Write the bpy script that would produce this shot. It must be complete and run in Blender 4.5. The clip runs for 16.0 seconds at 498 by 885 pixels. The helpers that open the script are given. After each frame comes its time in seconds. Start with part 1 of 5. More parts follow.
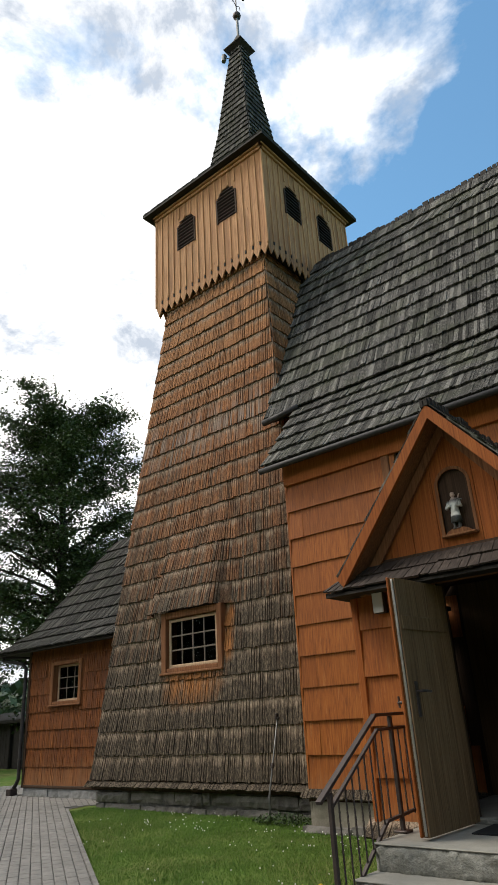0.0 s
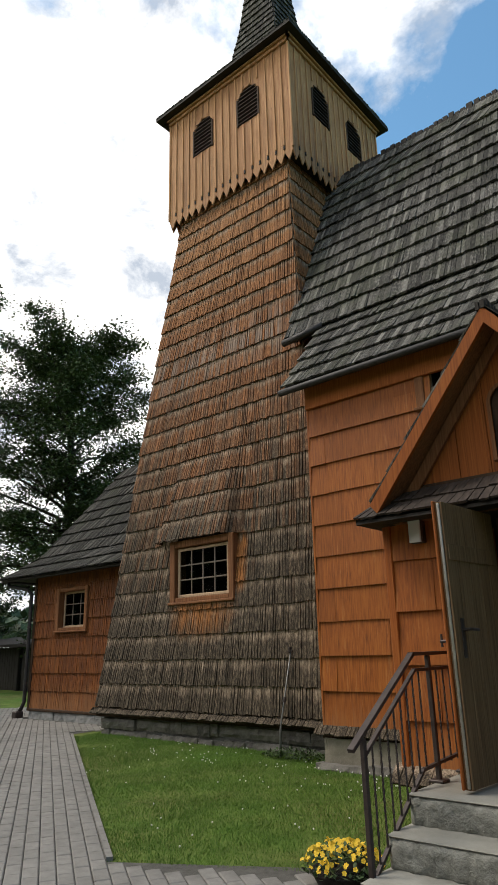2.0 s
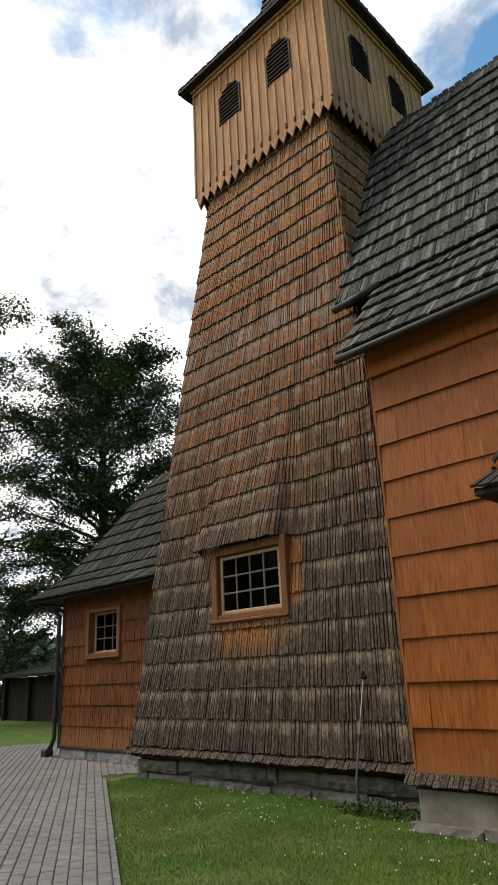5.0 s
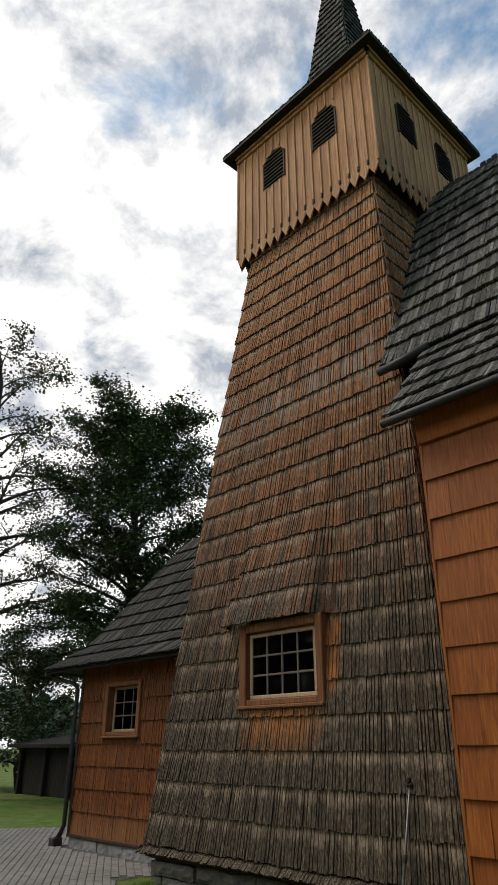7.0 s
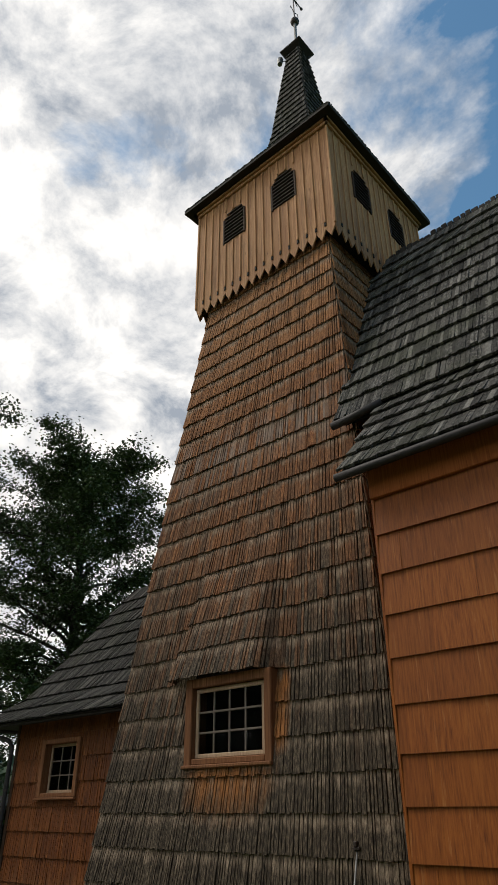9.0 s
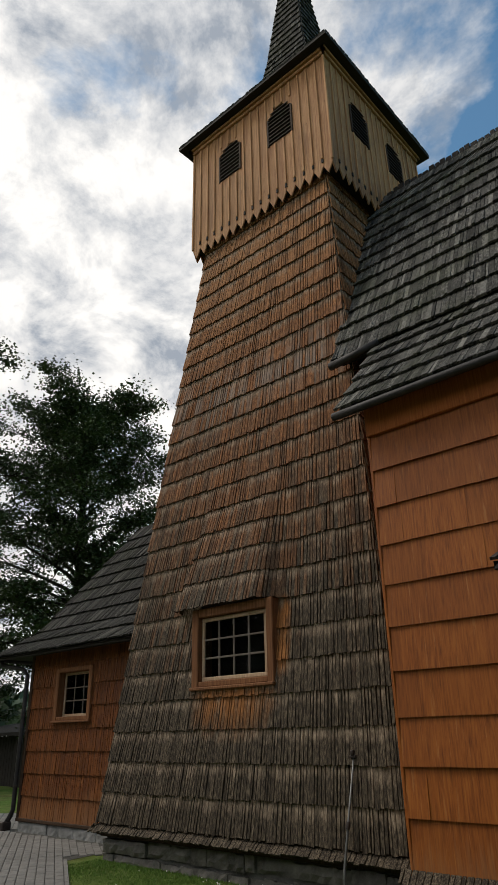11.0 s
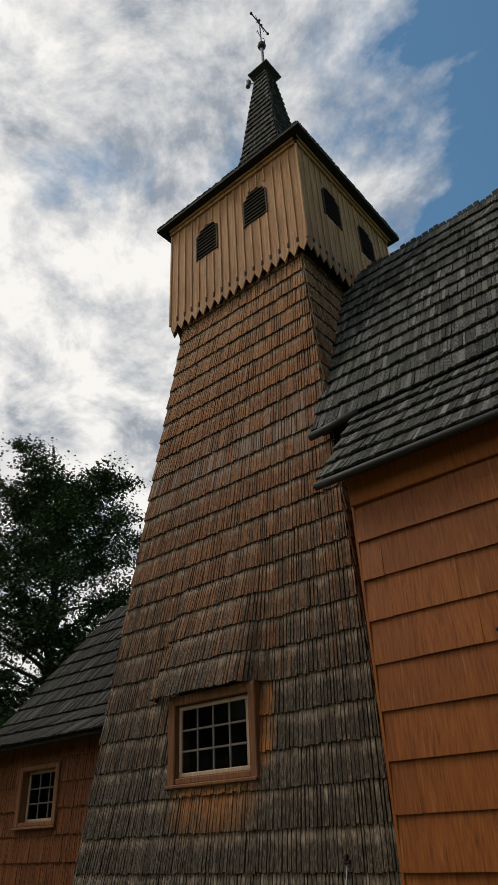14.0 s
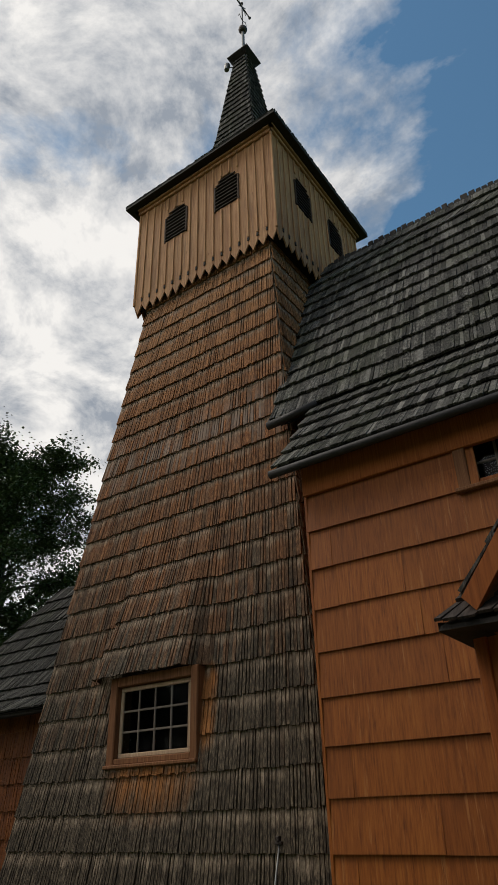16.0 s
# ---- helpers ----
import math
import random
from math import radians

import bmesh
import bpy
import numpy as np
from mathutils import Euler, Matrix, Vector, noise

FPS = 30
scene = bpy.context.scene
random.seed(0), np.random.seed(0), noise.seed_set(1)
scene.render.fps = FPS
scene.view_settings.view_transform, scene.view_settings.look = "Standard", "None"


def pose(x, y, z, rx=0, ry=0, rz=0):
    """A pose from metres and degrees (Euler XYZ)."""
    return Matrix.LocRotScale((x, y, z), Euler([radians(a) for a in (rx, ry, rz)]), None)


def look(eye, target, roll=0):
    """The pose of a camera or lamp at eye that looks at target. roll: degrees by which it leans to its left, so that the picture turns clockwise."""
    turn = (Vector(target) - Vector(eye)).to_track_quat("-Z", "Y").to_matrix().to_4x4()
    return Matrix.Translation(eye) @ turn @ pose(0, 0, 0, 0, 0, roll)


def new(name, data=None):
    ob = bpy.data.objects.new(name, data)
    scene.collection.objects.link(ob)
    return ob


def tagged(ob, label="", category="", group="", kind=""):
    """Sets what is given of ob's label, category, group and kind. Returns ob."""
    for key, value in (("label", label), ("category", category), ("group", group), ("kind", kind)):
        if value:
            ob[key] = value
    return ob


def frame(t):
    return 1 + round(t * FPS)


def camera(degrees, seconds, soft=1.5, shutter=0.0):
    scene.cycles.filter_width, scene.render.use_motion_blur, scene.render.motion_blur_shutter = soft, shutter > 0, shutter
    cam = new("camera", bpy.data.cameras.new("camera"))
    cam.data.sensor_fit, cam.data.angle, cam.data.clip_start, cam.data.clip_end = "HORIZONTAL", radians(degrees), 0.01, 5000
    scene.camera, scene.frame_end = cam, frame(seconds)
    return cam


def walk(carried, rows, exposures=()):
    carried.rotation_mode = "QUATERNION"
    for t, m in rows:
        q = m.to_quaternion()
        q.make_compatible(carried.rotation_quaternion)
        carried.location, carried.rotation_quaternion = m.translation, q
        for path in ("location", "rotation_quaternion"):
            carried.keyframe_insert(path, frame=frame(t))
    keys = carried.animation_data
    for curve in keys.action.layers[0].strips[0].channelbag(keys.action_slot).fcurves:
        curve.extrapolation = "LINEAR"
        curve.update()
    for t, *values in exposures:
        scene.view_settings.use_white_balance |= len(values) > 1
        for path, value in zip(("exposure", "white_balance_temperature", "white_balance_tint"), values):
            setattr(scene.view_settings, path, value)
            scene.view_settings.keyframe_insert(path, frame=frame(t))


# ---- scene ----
cam = camera(41.5, 16.0, soft=0.6)
EXPOSURES = [(0, 0.42), (1.5, 0.33), (2.5, 0.36), (5.2, 0.27), (7.3, -0.14), (8.7, -0.28), (11, -0.34), (12.5, -0.36), (14, -0.50), (16, -0.55)]
PATH = [
    (0, (0.654, 0.24, 1.458), (-0.511, 1.672, 2.228), -3.4),
    (0.5, (0.452, 0.396, 1.456), (-0.685, 1.855, 2.216), -1.8),
    (1, (0.26, 0.525, 1.438), (-0.85, 2.001, 2.204), -1.4),
    (1.5, (0.138, 0.651, 1.433), (-0.984, 2.147, 2.14), -3.5),
    (2, (-0.009, 0.813, 1.488), (-1.242, 2.27, 2.085), -1.5),
    (2.5, (-0.245, 0.991, 1.497), (-1.321, 2.572, 2.084), -1.6),
    (3, (-0.44, 1.248, 1.48), (-1.56, 2.776, 2.122), -1.4),
    (3.5, (-0.635, 1.445, 1.5), (-1.852, 2.914, 2.103), -1.4),
    (4, (-0.867, 1.634, 1.491), (-1.983, 3.137, 2.195), -0.9),
    (4.5, (-1.067, 1.822, 1.479), (-2.297, 3.243, 2.163), 0.3),
    (5, (-1.36, 2.045, 1.543), (-2.658, 3.417, 2.201), -2.8),
    (5.2, (-1.52, 2.134, 1.546), (-2.772, 3.502, 2.295), -0.9),
    (7.3, (-1.788, 2.443, 1.804), (-3.105, 3.682, 2.656), 0.2),
    (7.5, (-1.798, 2.417, 1.81), (-3.063, 3.69, 2.693), -0.1),
    (8, (-1.815, 2.451, 1.804), (-3.037, 3.736, 2.728), -0.0),
    (8.5, (-1.796, 2.418, 1.809), (-3.004, 3.694, 2.765), -0.5),
    (8.7, (-1.801, 2.404, 1.817), (-2.968, 3.697, 2.799), -0.7),
    (10.8, (-1.669, 2.222, 1.684), (-2.874, 3.601, 2.487), -0.7),
    (11, (-1.665, 2.191, 1.685), (-2.878, 3.559, 2.494), -1.2),
    (11.5, (-1.69, 2.178, 1.674), (-2.919, 3.574, 2.409), -1.7),
    (12, (-1.707, 2.218, 1.67), (-2.922, 3.633, 2.392), -2.2),
    (12.5, (-1.741, 2.258, 1.669), (-2.957, 3.681, 2.374), -2.4),
    (13, (-1.865, 2.348, 1.687), (-3.063, 3.718, 2.516), -3.3),
    (13.5, (-1.896, 2.395, 1.675), (-3.031, 3.718, 2.655), -2.6),
    (14, (-1.889, 2.399, 1.717), (-2.972, 3.735, 2.738), -2.9),
    (14.5, (-1.897, 2.41, 1.732), (-2.968, 3.754, 2.755), -2.1),
    (15, (-1.877, 2.439, 1.74), (-2.905, 3.795, 2.79), -3.0),
    (15.5, (-1.867, 2.443, 1.728), (-2.867, 3.819, 2.78), -2.8),
    (16, (-1.872, 2.411, 1.685), (-2.868, 3.837, 2.671), -1.7),
]
walk(cam, [(t, look(eye, target, roll)) for t, eye, target, roll in PATH], EXPOSURES)

# ---- world, sun, exposure ----
SUN_AZ, SUN_EL = 212.0, 54.0          # degrees: compass of the sun in plan, from +x towards +y; height
world = bpy.data.worlds.new("sky")
scene.world = world
world.use_nodes = True
wt = world.node_tree
wt.nodes.clear()


def wnode(kind, **values):
    n = wt.nodes.new(kind)
    for key, value in values.items():
        n.inputs[key].default_value = value
    return n


w_out = wnode("ShaderNodeOutputWorld")
w_sky = wt.nodes.new("ShaderNodeTexSky")
w_sky.sky_type = "NISHITA"
w_sky.sun_disc = False
w_sky.sun_elevation = radians(SUN_EL)
w_sky.sun_rotation = radians(90 - SUN_AZ)
w_sky.air_density, w_sky.dust_density, w_sky.ozone_density = 1.2, 0.3, 1.3
w_blue = wnode("ShaderNodeBackground", Strength=0.15)
w_cloud = wnode("ShaderNodeBackground", Strength=1.34)
w_mix = wt.nodes.new("ShaderNodeMixShader")
w_tc = wt.nodes.new("ShaderNodeTexCoord")
w_sep = wt.nodes.new("ShaderNodeSeparateXYZ")


def wmath(op, a, b):
    n = wt.nodes.new("ShaderNodeMath")
    n.operation = op
    for i, v in enumerate((a, b)):
        if isinstance(v, (int, float)):
            n.inputs[i].default_value = v
        else:
            wt.links.new(v, n.inputs[i])
    return n.outputs[0]


wt.links.new(w_tc.outputs["Generated"], w_sep.inputs[0])
w_h = wmath("ADD", wmath("MAXIMUM", w_sep.outputs["Z"], 0.0), 0.35)
w_px = wmath("DIVIDE", w_sep.outputs["X"], w_h)
w_py = wmath("DIVIDE", w_sep.outputs["Y"], w_h)
w_comb = wt.nodes.new("ShaderNodeCombineXYZ")
wt.links.new(w_px, w_comb.inputs[0])
wt.links.new(w_py, w_comb.inputs[1])
w_comb.inputs[2].default_value = 3.4
w_big = wnode("ShaderNodeTexNoise", Scale=1.7, Detail=12.0, Roughness=0.58, Distortion=0.35)
w_tex = wnode("ShaderNodeTexNoise", Scale=6.2, Detail=10.0, Roughness=0.63, Distortion=0.25)
wt.links.new(w_comb.outputs[0], w_big.inputs["Vector"])
wt.links.new(w_comb.outputs[0], w_tex.inputs["Vector"])
# the clouds thicken towards the west, where they veil the sun
w_west = wmath("MULTIPLY", wmath("SUBTRACT", wmath("MULTIPLY", w_sep.outputs["X"], -0.80), wmath("MULTIPLY", w_sep.outputs["Y"], 0.60)), 0.72)
w_dens = wmath("ADD", wmath("ADD", wmath("MULTIPLY", w_big.outputs["Fac"], 1.5), w_west), -0.195)
w_ramp = wt.nodes.new("ShaderNodeValToRGB")
w_ramp.color_ramp.elements[0].position, w_ramp.color_ramp.elements[1].position = 0.48, 0.60
wt.links.new(w_dens, w_ramp.inputs[0])
w_shade = wt.nodes.new("ShaderNodeValToRGB")
w_shade.color_ramp.elements[0].position, w_shade.color_ramp.elements[0].color = 0.40, (0.34, 0.38, 0.44, 1)
w_shade.color_ramp.elements[1].position, w_shade.color_ramp.elements[1].color = 0.60, (1.0, 0.975, 0.94, 1)
wt.links.new(wmath("ADD", w_tex.outputs["Fac"], wmath("MULTIPLY", w_west, 0.12)), w_shade.inputs[0])
wt.links.new(w_shade.outputs[0], w_cloud.inputs["Color"])
w_tint = wt.nodes.new("ShaderNodeMix")
w_tint.data_type, w_tint.blend_type = "RGBA", "MULTIPLY"
w_tint.inputs[0].default_value = 1.0
w_tint.inputs[7].default_value = (0.78, 1.06, 1.06, 1)
wt.links.new(w_sky.outputs[0], w_tint.inputs[6])
wt.links.new(w_tint.outputs[2], w_blue.inputs["Color"])
wt.links.new(w_ramp.outputs[0], w_mix.inputs[0])
wt.links.new(w_blue.outputs[0], w_mix.inputs[1])
wt.links.new(w_cloud.outputs[0], w_mix.inputs[2])
wt.links.new(w_mix.outputs[0], w_out.inputs[0])

sun = new("sun", bpy.data.lights.new("sun", "SUN"))
sun.data.energy, sun.data.angle, sun.data.color = 1.8, radians(22), (1.0, 0.93, 0.82)
sun_dir = Vector((math.cos(radians(SUN_AZ)) * math.cos(radians(SUN_EL)), math.sin(radians(SUN_AZ)) * math.cos(radians(SUN_EL)), math.sin(radians(SUN_EL))))
sun.matrix_world = look(sun_dir * 60, (0, 0, 0))


# ---- materials ----
class Mat:
    """A small node-material writer."""

    def __init__(self, name, rough=0.8, metal=0.0, spec=0.3):
        self.m = bpy.data.materials.new(name)
        self.m.use_nodes = True
        self.t = self.m.node_tree
        self.b = self.t.nodes["Principled BSDF"]
        self.b.inputs["Roughness"].default_value = rough
        self.b.inputs["Metallic"].default_value = metal
        self.b.inputs["Specular IOR Level"].default_value = spec

    def node(self, kind, **values):
        n = self.t.nodes.new(kind)
        for key, value in values.items():
            n.inputs[key].default_value = value
        return n

    def link(self, a, b):
        self.t.links.new(a, b)

    def pos(self, scale):
        g = self.node("ShaderNodeNewGeometry")
        m = self.node("ShaderNodeMapping", Scale=scale)
        self.link(g.outputs["Position"], m.inputs["Vector"])
        return m.outputs[0]

    def noise(self, scale, size=1.0, detail=5.0, rough=0.6, distortion=0.0):
        n = self.node("ShaderNodeTexNoise", Scale=size, Detail=detail, Roughness=rough, Distortion=distortion)
        self.link(self.pos(scale), n.inputs["Vector"])
        return n.outputs["Fac"]

    def ramp(self, fac, *stops):
        r = self.node("ShaderNodeValToRGB")
        els = r.color_ramp.elements
        while len(els) < len(stops):
            els.new(0.5)
        for e, (p, c) in zip(els, stops):
            e.position, e.color = p, (*c, 1) if isinstance(c, tuple) else (c, c, c, 1)
        self.link(fac, r.inputs[0])
        return r.outputs[0]

    def mix(self, fac, a, b, mode="MIX"):
        n = self.node("ShaderNodeMix")
        n.data_type, n.blend_type = "RGBA", mode
        for sock, v in ((n.inputs[0], fac), (n.inputs[6], a), (n.inputs[7], b)):
            if isinstance(v, (int, float)):
                sock.default_value = v
            elif isinstance(v, tuple):
                sock.default_value = (*v, 1)
            else:
                self.link(v, sock)
        return n.outputs[2]

    def math(self, op, a, b=0.0, clamp=False):
        n = self.node("ShaderNodeMath")
        n.operation, n.use_clamp = op, clamp
        for i, v in enumerate((a, b)):
            if isinstance(v, (int, float)):
                n.inputs[i].default_value = v
            else:
                self.link(v, n.inputs[i])
        return n.outputs[0]

    def piece(self):
        """One random value for each piece, whether an object of its own or an island of a joined mesh."""
        g, o = self.node("ShaderNodeNewGeometry"), self.node("ShaderNodeObjectInfo")
        return self.math("FRACT", self.math("ADD", g.outputs["Random Per Island"], o.outputs["Random"]))

    def length(self):
        """0 at the foot of a shingle, 1 at its head."""
        u = self.node("ShaderNodeUVMap")
        s = self.node("ShaderNodeSeparateXYZ")
        self.link(u.outputs[0], s.inputs[0])
        return s.outputs["Y"]

    def axis(self, k):
        g, s = self.node("ShaderNodeNewGeometry"), self.node("ShaderNodeSeparateXYZ")
        self.link(g.outputs["Position"], s.inputs[0])
        return s.outputs[k]

    def color(self, c):
        if isinstance(c, tuple):
            self.b.inputs["Base Color"].default_value = (*c, 1)
        else:
            self.link(c, self.b.inputs["Base Color"])
        return self

    def bump(self, h, strength=0.4, distance=0.01):
        n = self.node("ShaderNodeBump", Strength=strength, Distance=distance)
        self.link(h, n.inputs["Height"])
        self.link(n.outputs[0], self.b.inputs["Normal"])
        return self

    def rough(self, v):
        self.link(v, self.b.inputs["Roughness"])
        return self


def wood(name, dark, mid, light, grain=(60, 60, 1.6), rough=0.75, vary=0.5, spec=0.25, bump=0.35, stain=0.35):
    m = Mat(name, rough, 0, spec)
    g = m.noise(grain, 1.0, 6, 0.65, 0.3)
    base = m.ramp(g, (0.28, dark), (0.5, mid), (0.74, light))
    p = m.piece()
    base = m.mix(m.math("MULTIPLY", p, vary), base, m.mix(0.5, base, dark), "MIX")
    s = m.noise((1.3, 1.3, 0.5), 1.0, 4, 0.6)
    base = m.mix(m.math("MULTIPLY", m.ramp(s, (0.45, 0.0), (0.7, 1.0)), stain), base, dark)
    return m.color(base).bump(g, bump, 0.004).m


# tower shingles: red-brown where sheltered, silver-grey and dark below, with pale heads under each lap
def tower_shingle_material():
    m = Mat("weathered_tower_shingle", 0.85, 0, 0.2)
    grain = m.noise((70, 70, 1.3), 1.0, 7, 0.7, 0.2)
    brown = m.ramp(grain, (0.30, (0.040, 0.016, 0.008)), (0.46, (0.175, 0.070, 0.027)), (0.64, (0.40, 0.185, 0.075)))
    grey = m.ramp(grain, (0.30, (0.007, 0.005, 0.004)), (0.46, (0.042, 0.032, 0.022)), (0.64, (0.185, 0.148, 0.104)))
    z = m.axis("Z")
    patch = m.noise((0.5, 0.5, 0.22), 1.0, 5, 0.6)
    p = m.piece()
    age = m.math("ADD", m.math("MULTIPLY", m.math("SUBTRACT", 6.9, z), 0.20), m.math("MULTIPLY", m.math("SUBTRACT", patch, 0.5), 1.7))
    age = m.math("ADD", age, m.math("MULTIPLY", m.math("SUBTRACT", p, 0.5), 0.45))
    col = m.mix(m.ramp(age, (0.0, 0.0), (0.75, 1.0)), brown, grey)
    # a silvered band half-way up
    band = m.math("SUBTRACT", 1.0, m.math("MULTIPLY", m.math("ABSOLUTE", m.math("SUBTRACT", m.math("ADD", z, m.math("MULTIPLY", patch, 1.6)), 8.1)), 1.3), True)
    col = m.mix(m.math("MULTIPLY", m.math("MULTIPLY", band, m.ramp(p, (0.3, 0.0), (0.75, 1.0))), 0.6), col, (0.30, 0.26, 0.22))
    gold = m.ramp(grain, (0.30, (0.13, 0.055, 0.018)), (0.5, (0.31, 0.150, 0.058)), (0.72, (0.50, 0.28, 0.125)))
    new_top = m.math("ADD", m.math("MULTIPLY", m.math("SUBTRACT", z, 7.6), 0.33), m.math("MULTIPLY", m.math("SUBTRACT", patch, 0.5), 1.4))
    col = m.mix(m.math("MULTIPLY", m.ramp(new_top, (0.0, 0.0), (0.9, 1.0)), 0.75), col, gold)
    v = m.length()
    head = m.math("ADD", v, m.math("MULTIPLY", m.math("SUBTRACT", m.noise((9, 9, 2.5), 1.0, 4, 0.7), 0.5), 0.9))
    pale = m.ramp(head, (0.44, 0.0), (0.70, 1.0))
    col = m.mix(m.math("MULTIPLY", pale, 0.78), col, m.ramp(grain, (0.32, (0.08, 0.050, 0.030)), (0.66, (0.49, 0.39, 0.29))))
    col = m.mix(1.0, col, m.ramp(m.math("FRACT", m.math("MULTIPLY", p, 9.7)), (0.0, (0.62, 0.60, 0.58)), (0.5, (0.92, 0.90, 0.88)), (1.0, (1.12, 1.09, 1.06))), "MULTIPLY")
    # fresh honey-coloured wood where the window sill sheds the rain
    x = m.axis("X")
    def bump_at(v, centre, reach, soft):
        return m.math("MULTIPLY", m.math("SUBTRACT", reach, m.math("ABSOLUTE", m.math("SUBTRACT", v, centre))), 1.0 / soft, True)

    under = m.math("MULTIPLY", bump_at(x, -8.26, 0.98, 0.7), bump_at(z, 2.12, 0.66, 0.75))
    beside = m.math("MULTIPLY", bump_at(x, -7.40, 0.17, 0.12), bump_at(z, 2.9, 0.60, 0.3))
    under = m.math("MAXIMUM", under, beside)
    drip = m.math("MULTIPLY", under, m.math("MULTIPLY", m.math("SUBTRACT", m.noise((11, 11, 0.7), 1.0, 5, 0.7), 0.20), 1.9))
    col = m.mix(m.ramp(drip, (0.08, 0.0), (0.48, 0.9)), col, m.ramp(grain, (0.3, (0.13, 0.045, 0.013)), (0.7, (0.46, 0.19, 0.055))))
    return m.color(col).bump(grain, 0.55, 0.006).m


def roof_shingle_material(name, tone=1.0):
    m = Mat(name, 0.9, 0, 0.2)
    grain = m.noise((45, 30, 3.0), 1.0, 6, 0.7, 0.2)
    col = m.ramp(grain, (0.28, (0.006, 0.006, 0.005)), (0.47, (0.042, 0.040, 0.036)), (0.66, (0.20, 0.19, 0.17)))
    p = m.piece()
    col = m.mix(m.ramp(p, (0.55, 0.0), (1.0, 0.5)), col, (0.19, 0.18, 0.16))
    col = m.mix(m.ramp(m.math("FRACT", m.math("MULTIPLY", p, 7.3)), (0.6, 0.0), (1.0, 0.6)), col, (0.016, 0.014, 0.012))
    moss = m.noise((1.1, 1.1, 1.1), 1.0, 6, 0.65)
    col = m.mix(m.math("MULTIPLY", m.ramp(moss, (0.48, 0.0), (0.66, 1.0)), 0.45), col, (0.055, 0.062, 0.030))
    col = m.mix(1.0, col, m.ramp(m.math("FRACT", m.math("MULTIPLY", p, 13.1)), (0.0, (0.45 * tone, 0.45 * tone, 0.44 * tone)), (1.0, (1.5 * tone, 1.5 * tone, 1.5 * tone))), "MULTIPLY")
    return m.color(col).bump(grain, 0.6, 0.008).m


def orange_shingle_material(name, dark, mid, light):
    m = Mat(name, 0.62, 0, 0.3)
    grain = m.noise((55, 55, 1.1), 1.0, 6, 0.65, 0.2)
    col = m.ramp(grain, (0.30, dark), (0.5, mid), (0.76, light))
    big = m.noise((5.0, 5.0, 0.45), 1.0, 5, 0.65)
    col = m.mix(m.math("MULTIPLY", m.ramp(big, (0.50, 0.0), (0.70, 1.0)), 0.40), col, light)
    p = m.piece()
    col = m.mix(m.math("MULTIPLY", p, 0.42), col, dark)
    runs = m.noise((22, 22, 0.7), 1.0, 4, 0.7)
    col = m.mix(m.math("MULTIPLY", m.ramp(runs, (0.60, 0.0), (0.70, 1.0)), 0.5), col, (0.47, 0.20, 0.06))
    wet = m.math("ADD", m.axis("Z"), m.math("MULTIPLY", m.math("SUBTRACT", runs, 0.5), 1.6))
    col = m.mix(m.ramp(m.math("MULTIPLY", wet, 0.5), (0.20, 0.35), (0.40, 0.0)), col, (0.34, 0.17, 0.075))
    return m.color(col).bump(grain, 0.3, 0.004).m


def belfry_board(name, dark, mid, light):
    """Sawn larch, sun-bleached, with dark runs, knots and rust stains below the nails."""
    m = Mat(name, 0.75, 0, 0.25)
    g = m.noise((70, 70, 1.4), 1.0, 7, 0.7, 0.4)
    col = m.ramp(g, (0.30, dark), (0.48, mid), (0.70, light))
    p = m.piece()
    col = m.mix(m.math("MULTIPLY", p, 0.55), col, m.mix(0.55, col, dark))
    runs = m.noise((14, 14, 0.55), 1.0, 5, 0.7)
    col = m.mix(m.math("MULTIPLY", m.ramp(runs, (0.52, 0.0), (0.66, 1.0)), 0.62), col, (0.13, 0.070, 0.038))
    knots = m.noise((16, 16, 7), 1.0, 3, 0.5)
    col = m.mix(m.math("MULTIPLY", m.ramp(knots, (0.68, 0.0), (0.74, 1.0)), 0.7), col, (0.10, 0.045, 0.020))
    patch = m.noise((1.1, 1.1, 0.8), 1.0, 4, 0.6)
    col = m.mix(m.math("MULTIPLY", m.ramp(patch, (0.45, 0.0), (0.68, 1.0)), 0.45), col, (0.27, 0.115, 0.048))
    return m.color(col).bump(g, 0.45, 0.005).m


def stone(name, dark, light, size=6.0, rough=0.9, bump=0.6):
    m = Mat(name, rough, 0, 0.25)
    a = m.noise((size, size, size), 1.0, 7, 0.7)
    b = m.noise((0.9, 0.9, 0.9), 1.0, 4, 0.6)
    f = m.math("ADD", m.math("MULTIPLY", a, 0.65), m.math("MULTIPLY", b, 0.35))
    col = m.ramp(f, (0.34, dark), (0.64, light))
    col = m.mix(m.math("MULTIPLY", m.piece(), 0.35), col, dark)
    fine = m.noise((60, 60, 60), 1.0, 4, 0.6)
    col = m.mix(m.math("MULTIPLY", m.ramp(fine, (0.5, 0.0), (0.75, 1.0)), 0.25), col, light)
    return m.color(col).bump(m.math("ADD", a, m.math("MULTIPLY", fine, 0.3)), bump, 0.02).m


def metal(name, base, rough=0.5, metallic=0.6):
    m = Mat(name, rough, metallic, 0.4)
    n = m.noise((9, 9, 9), 1.0, 5, 0.65)
    m.color(m.mix(m.ramp(n, (0.4, 0.0), (0.7, 0.5)), base, tuple(min(1, c * 1.9 + 0.01) for c in base)))
    return m.bump(m.noise((120, 120, 120)), 0.12, 0.002).m


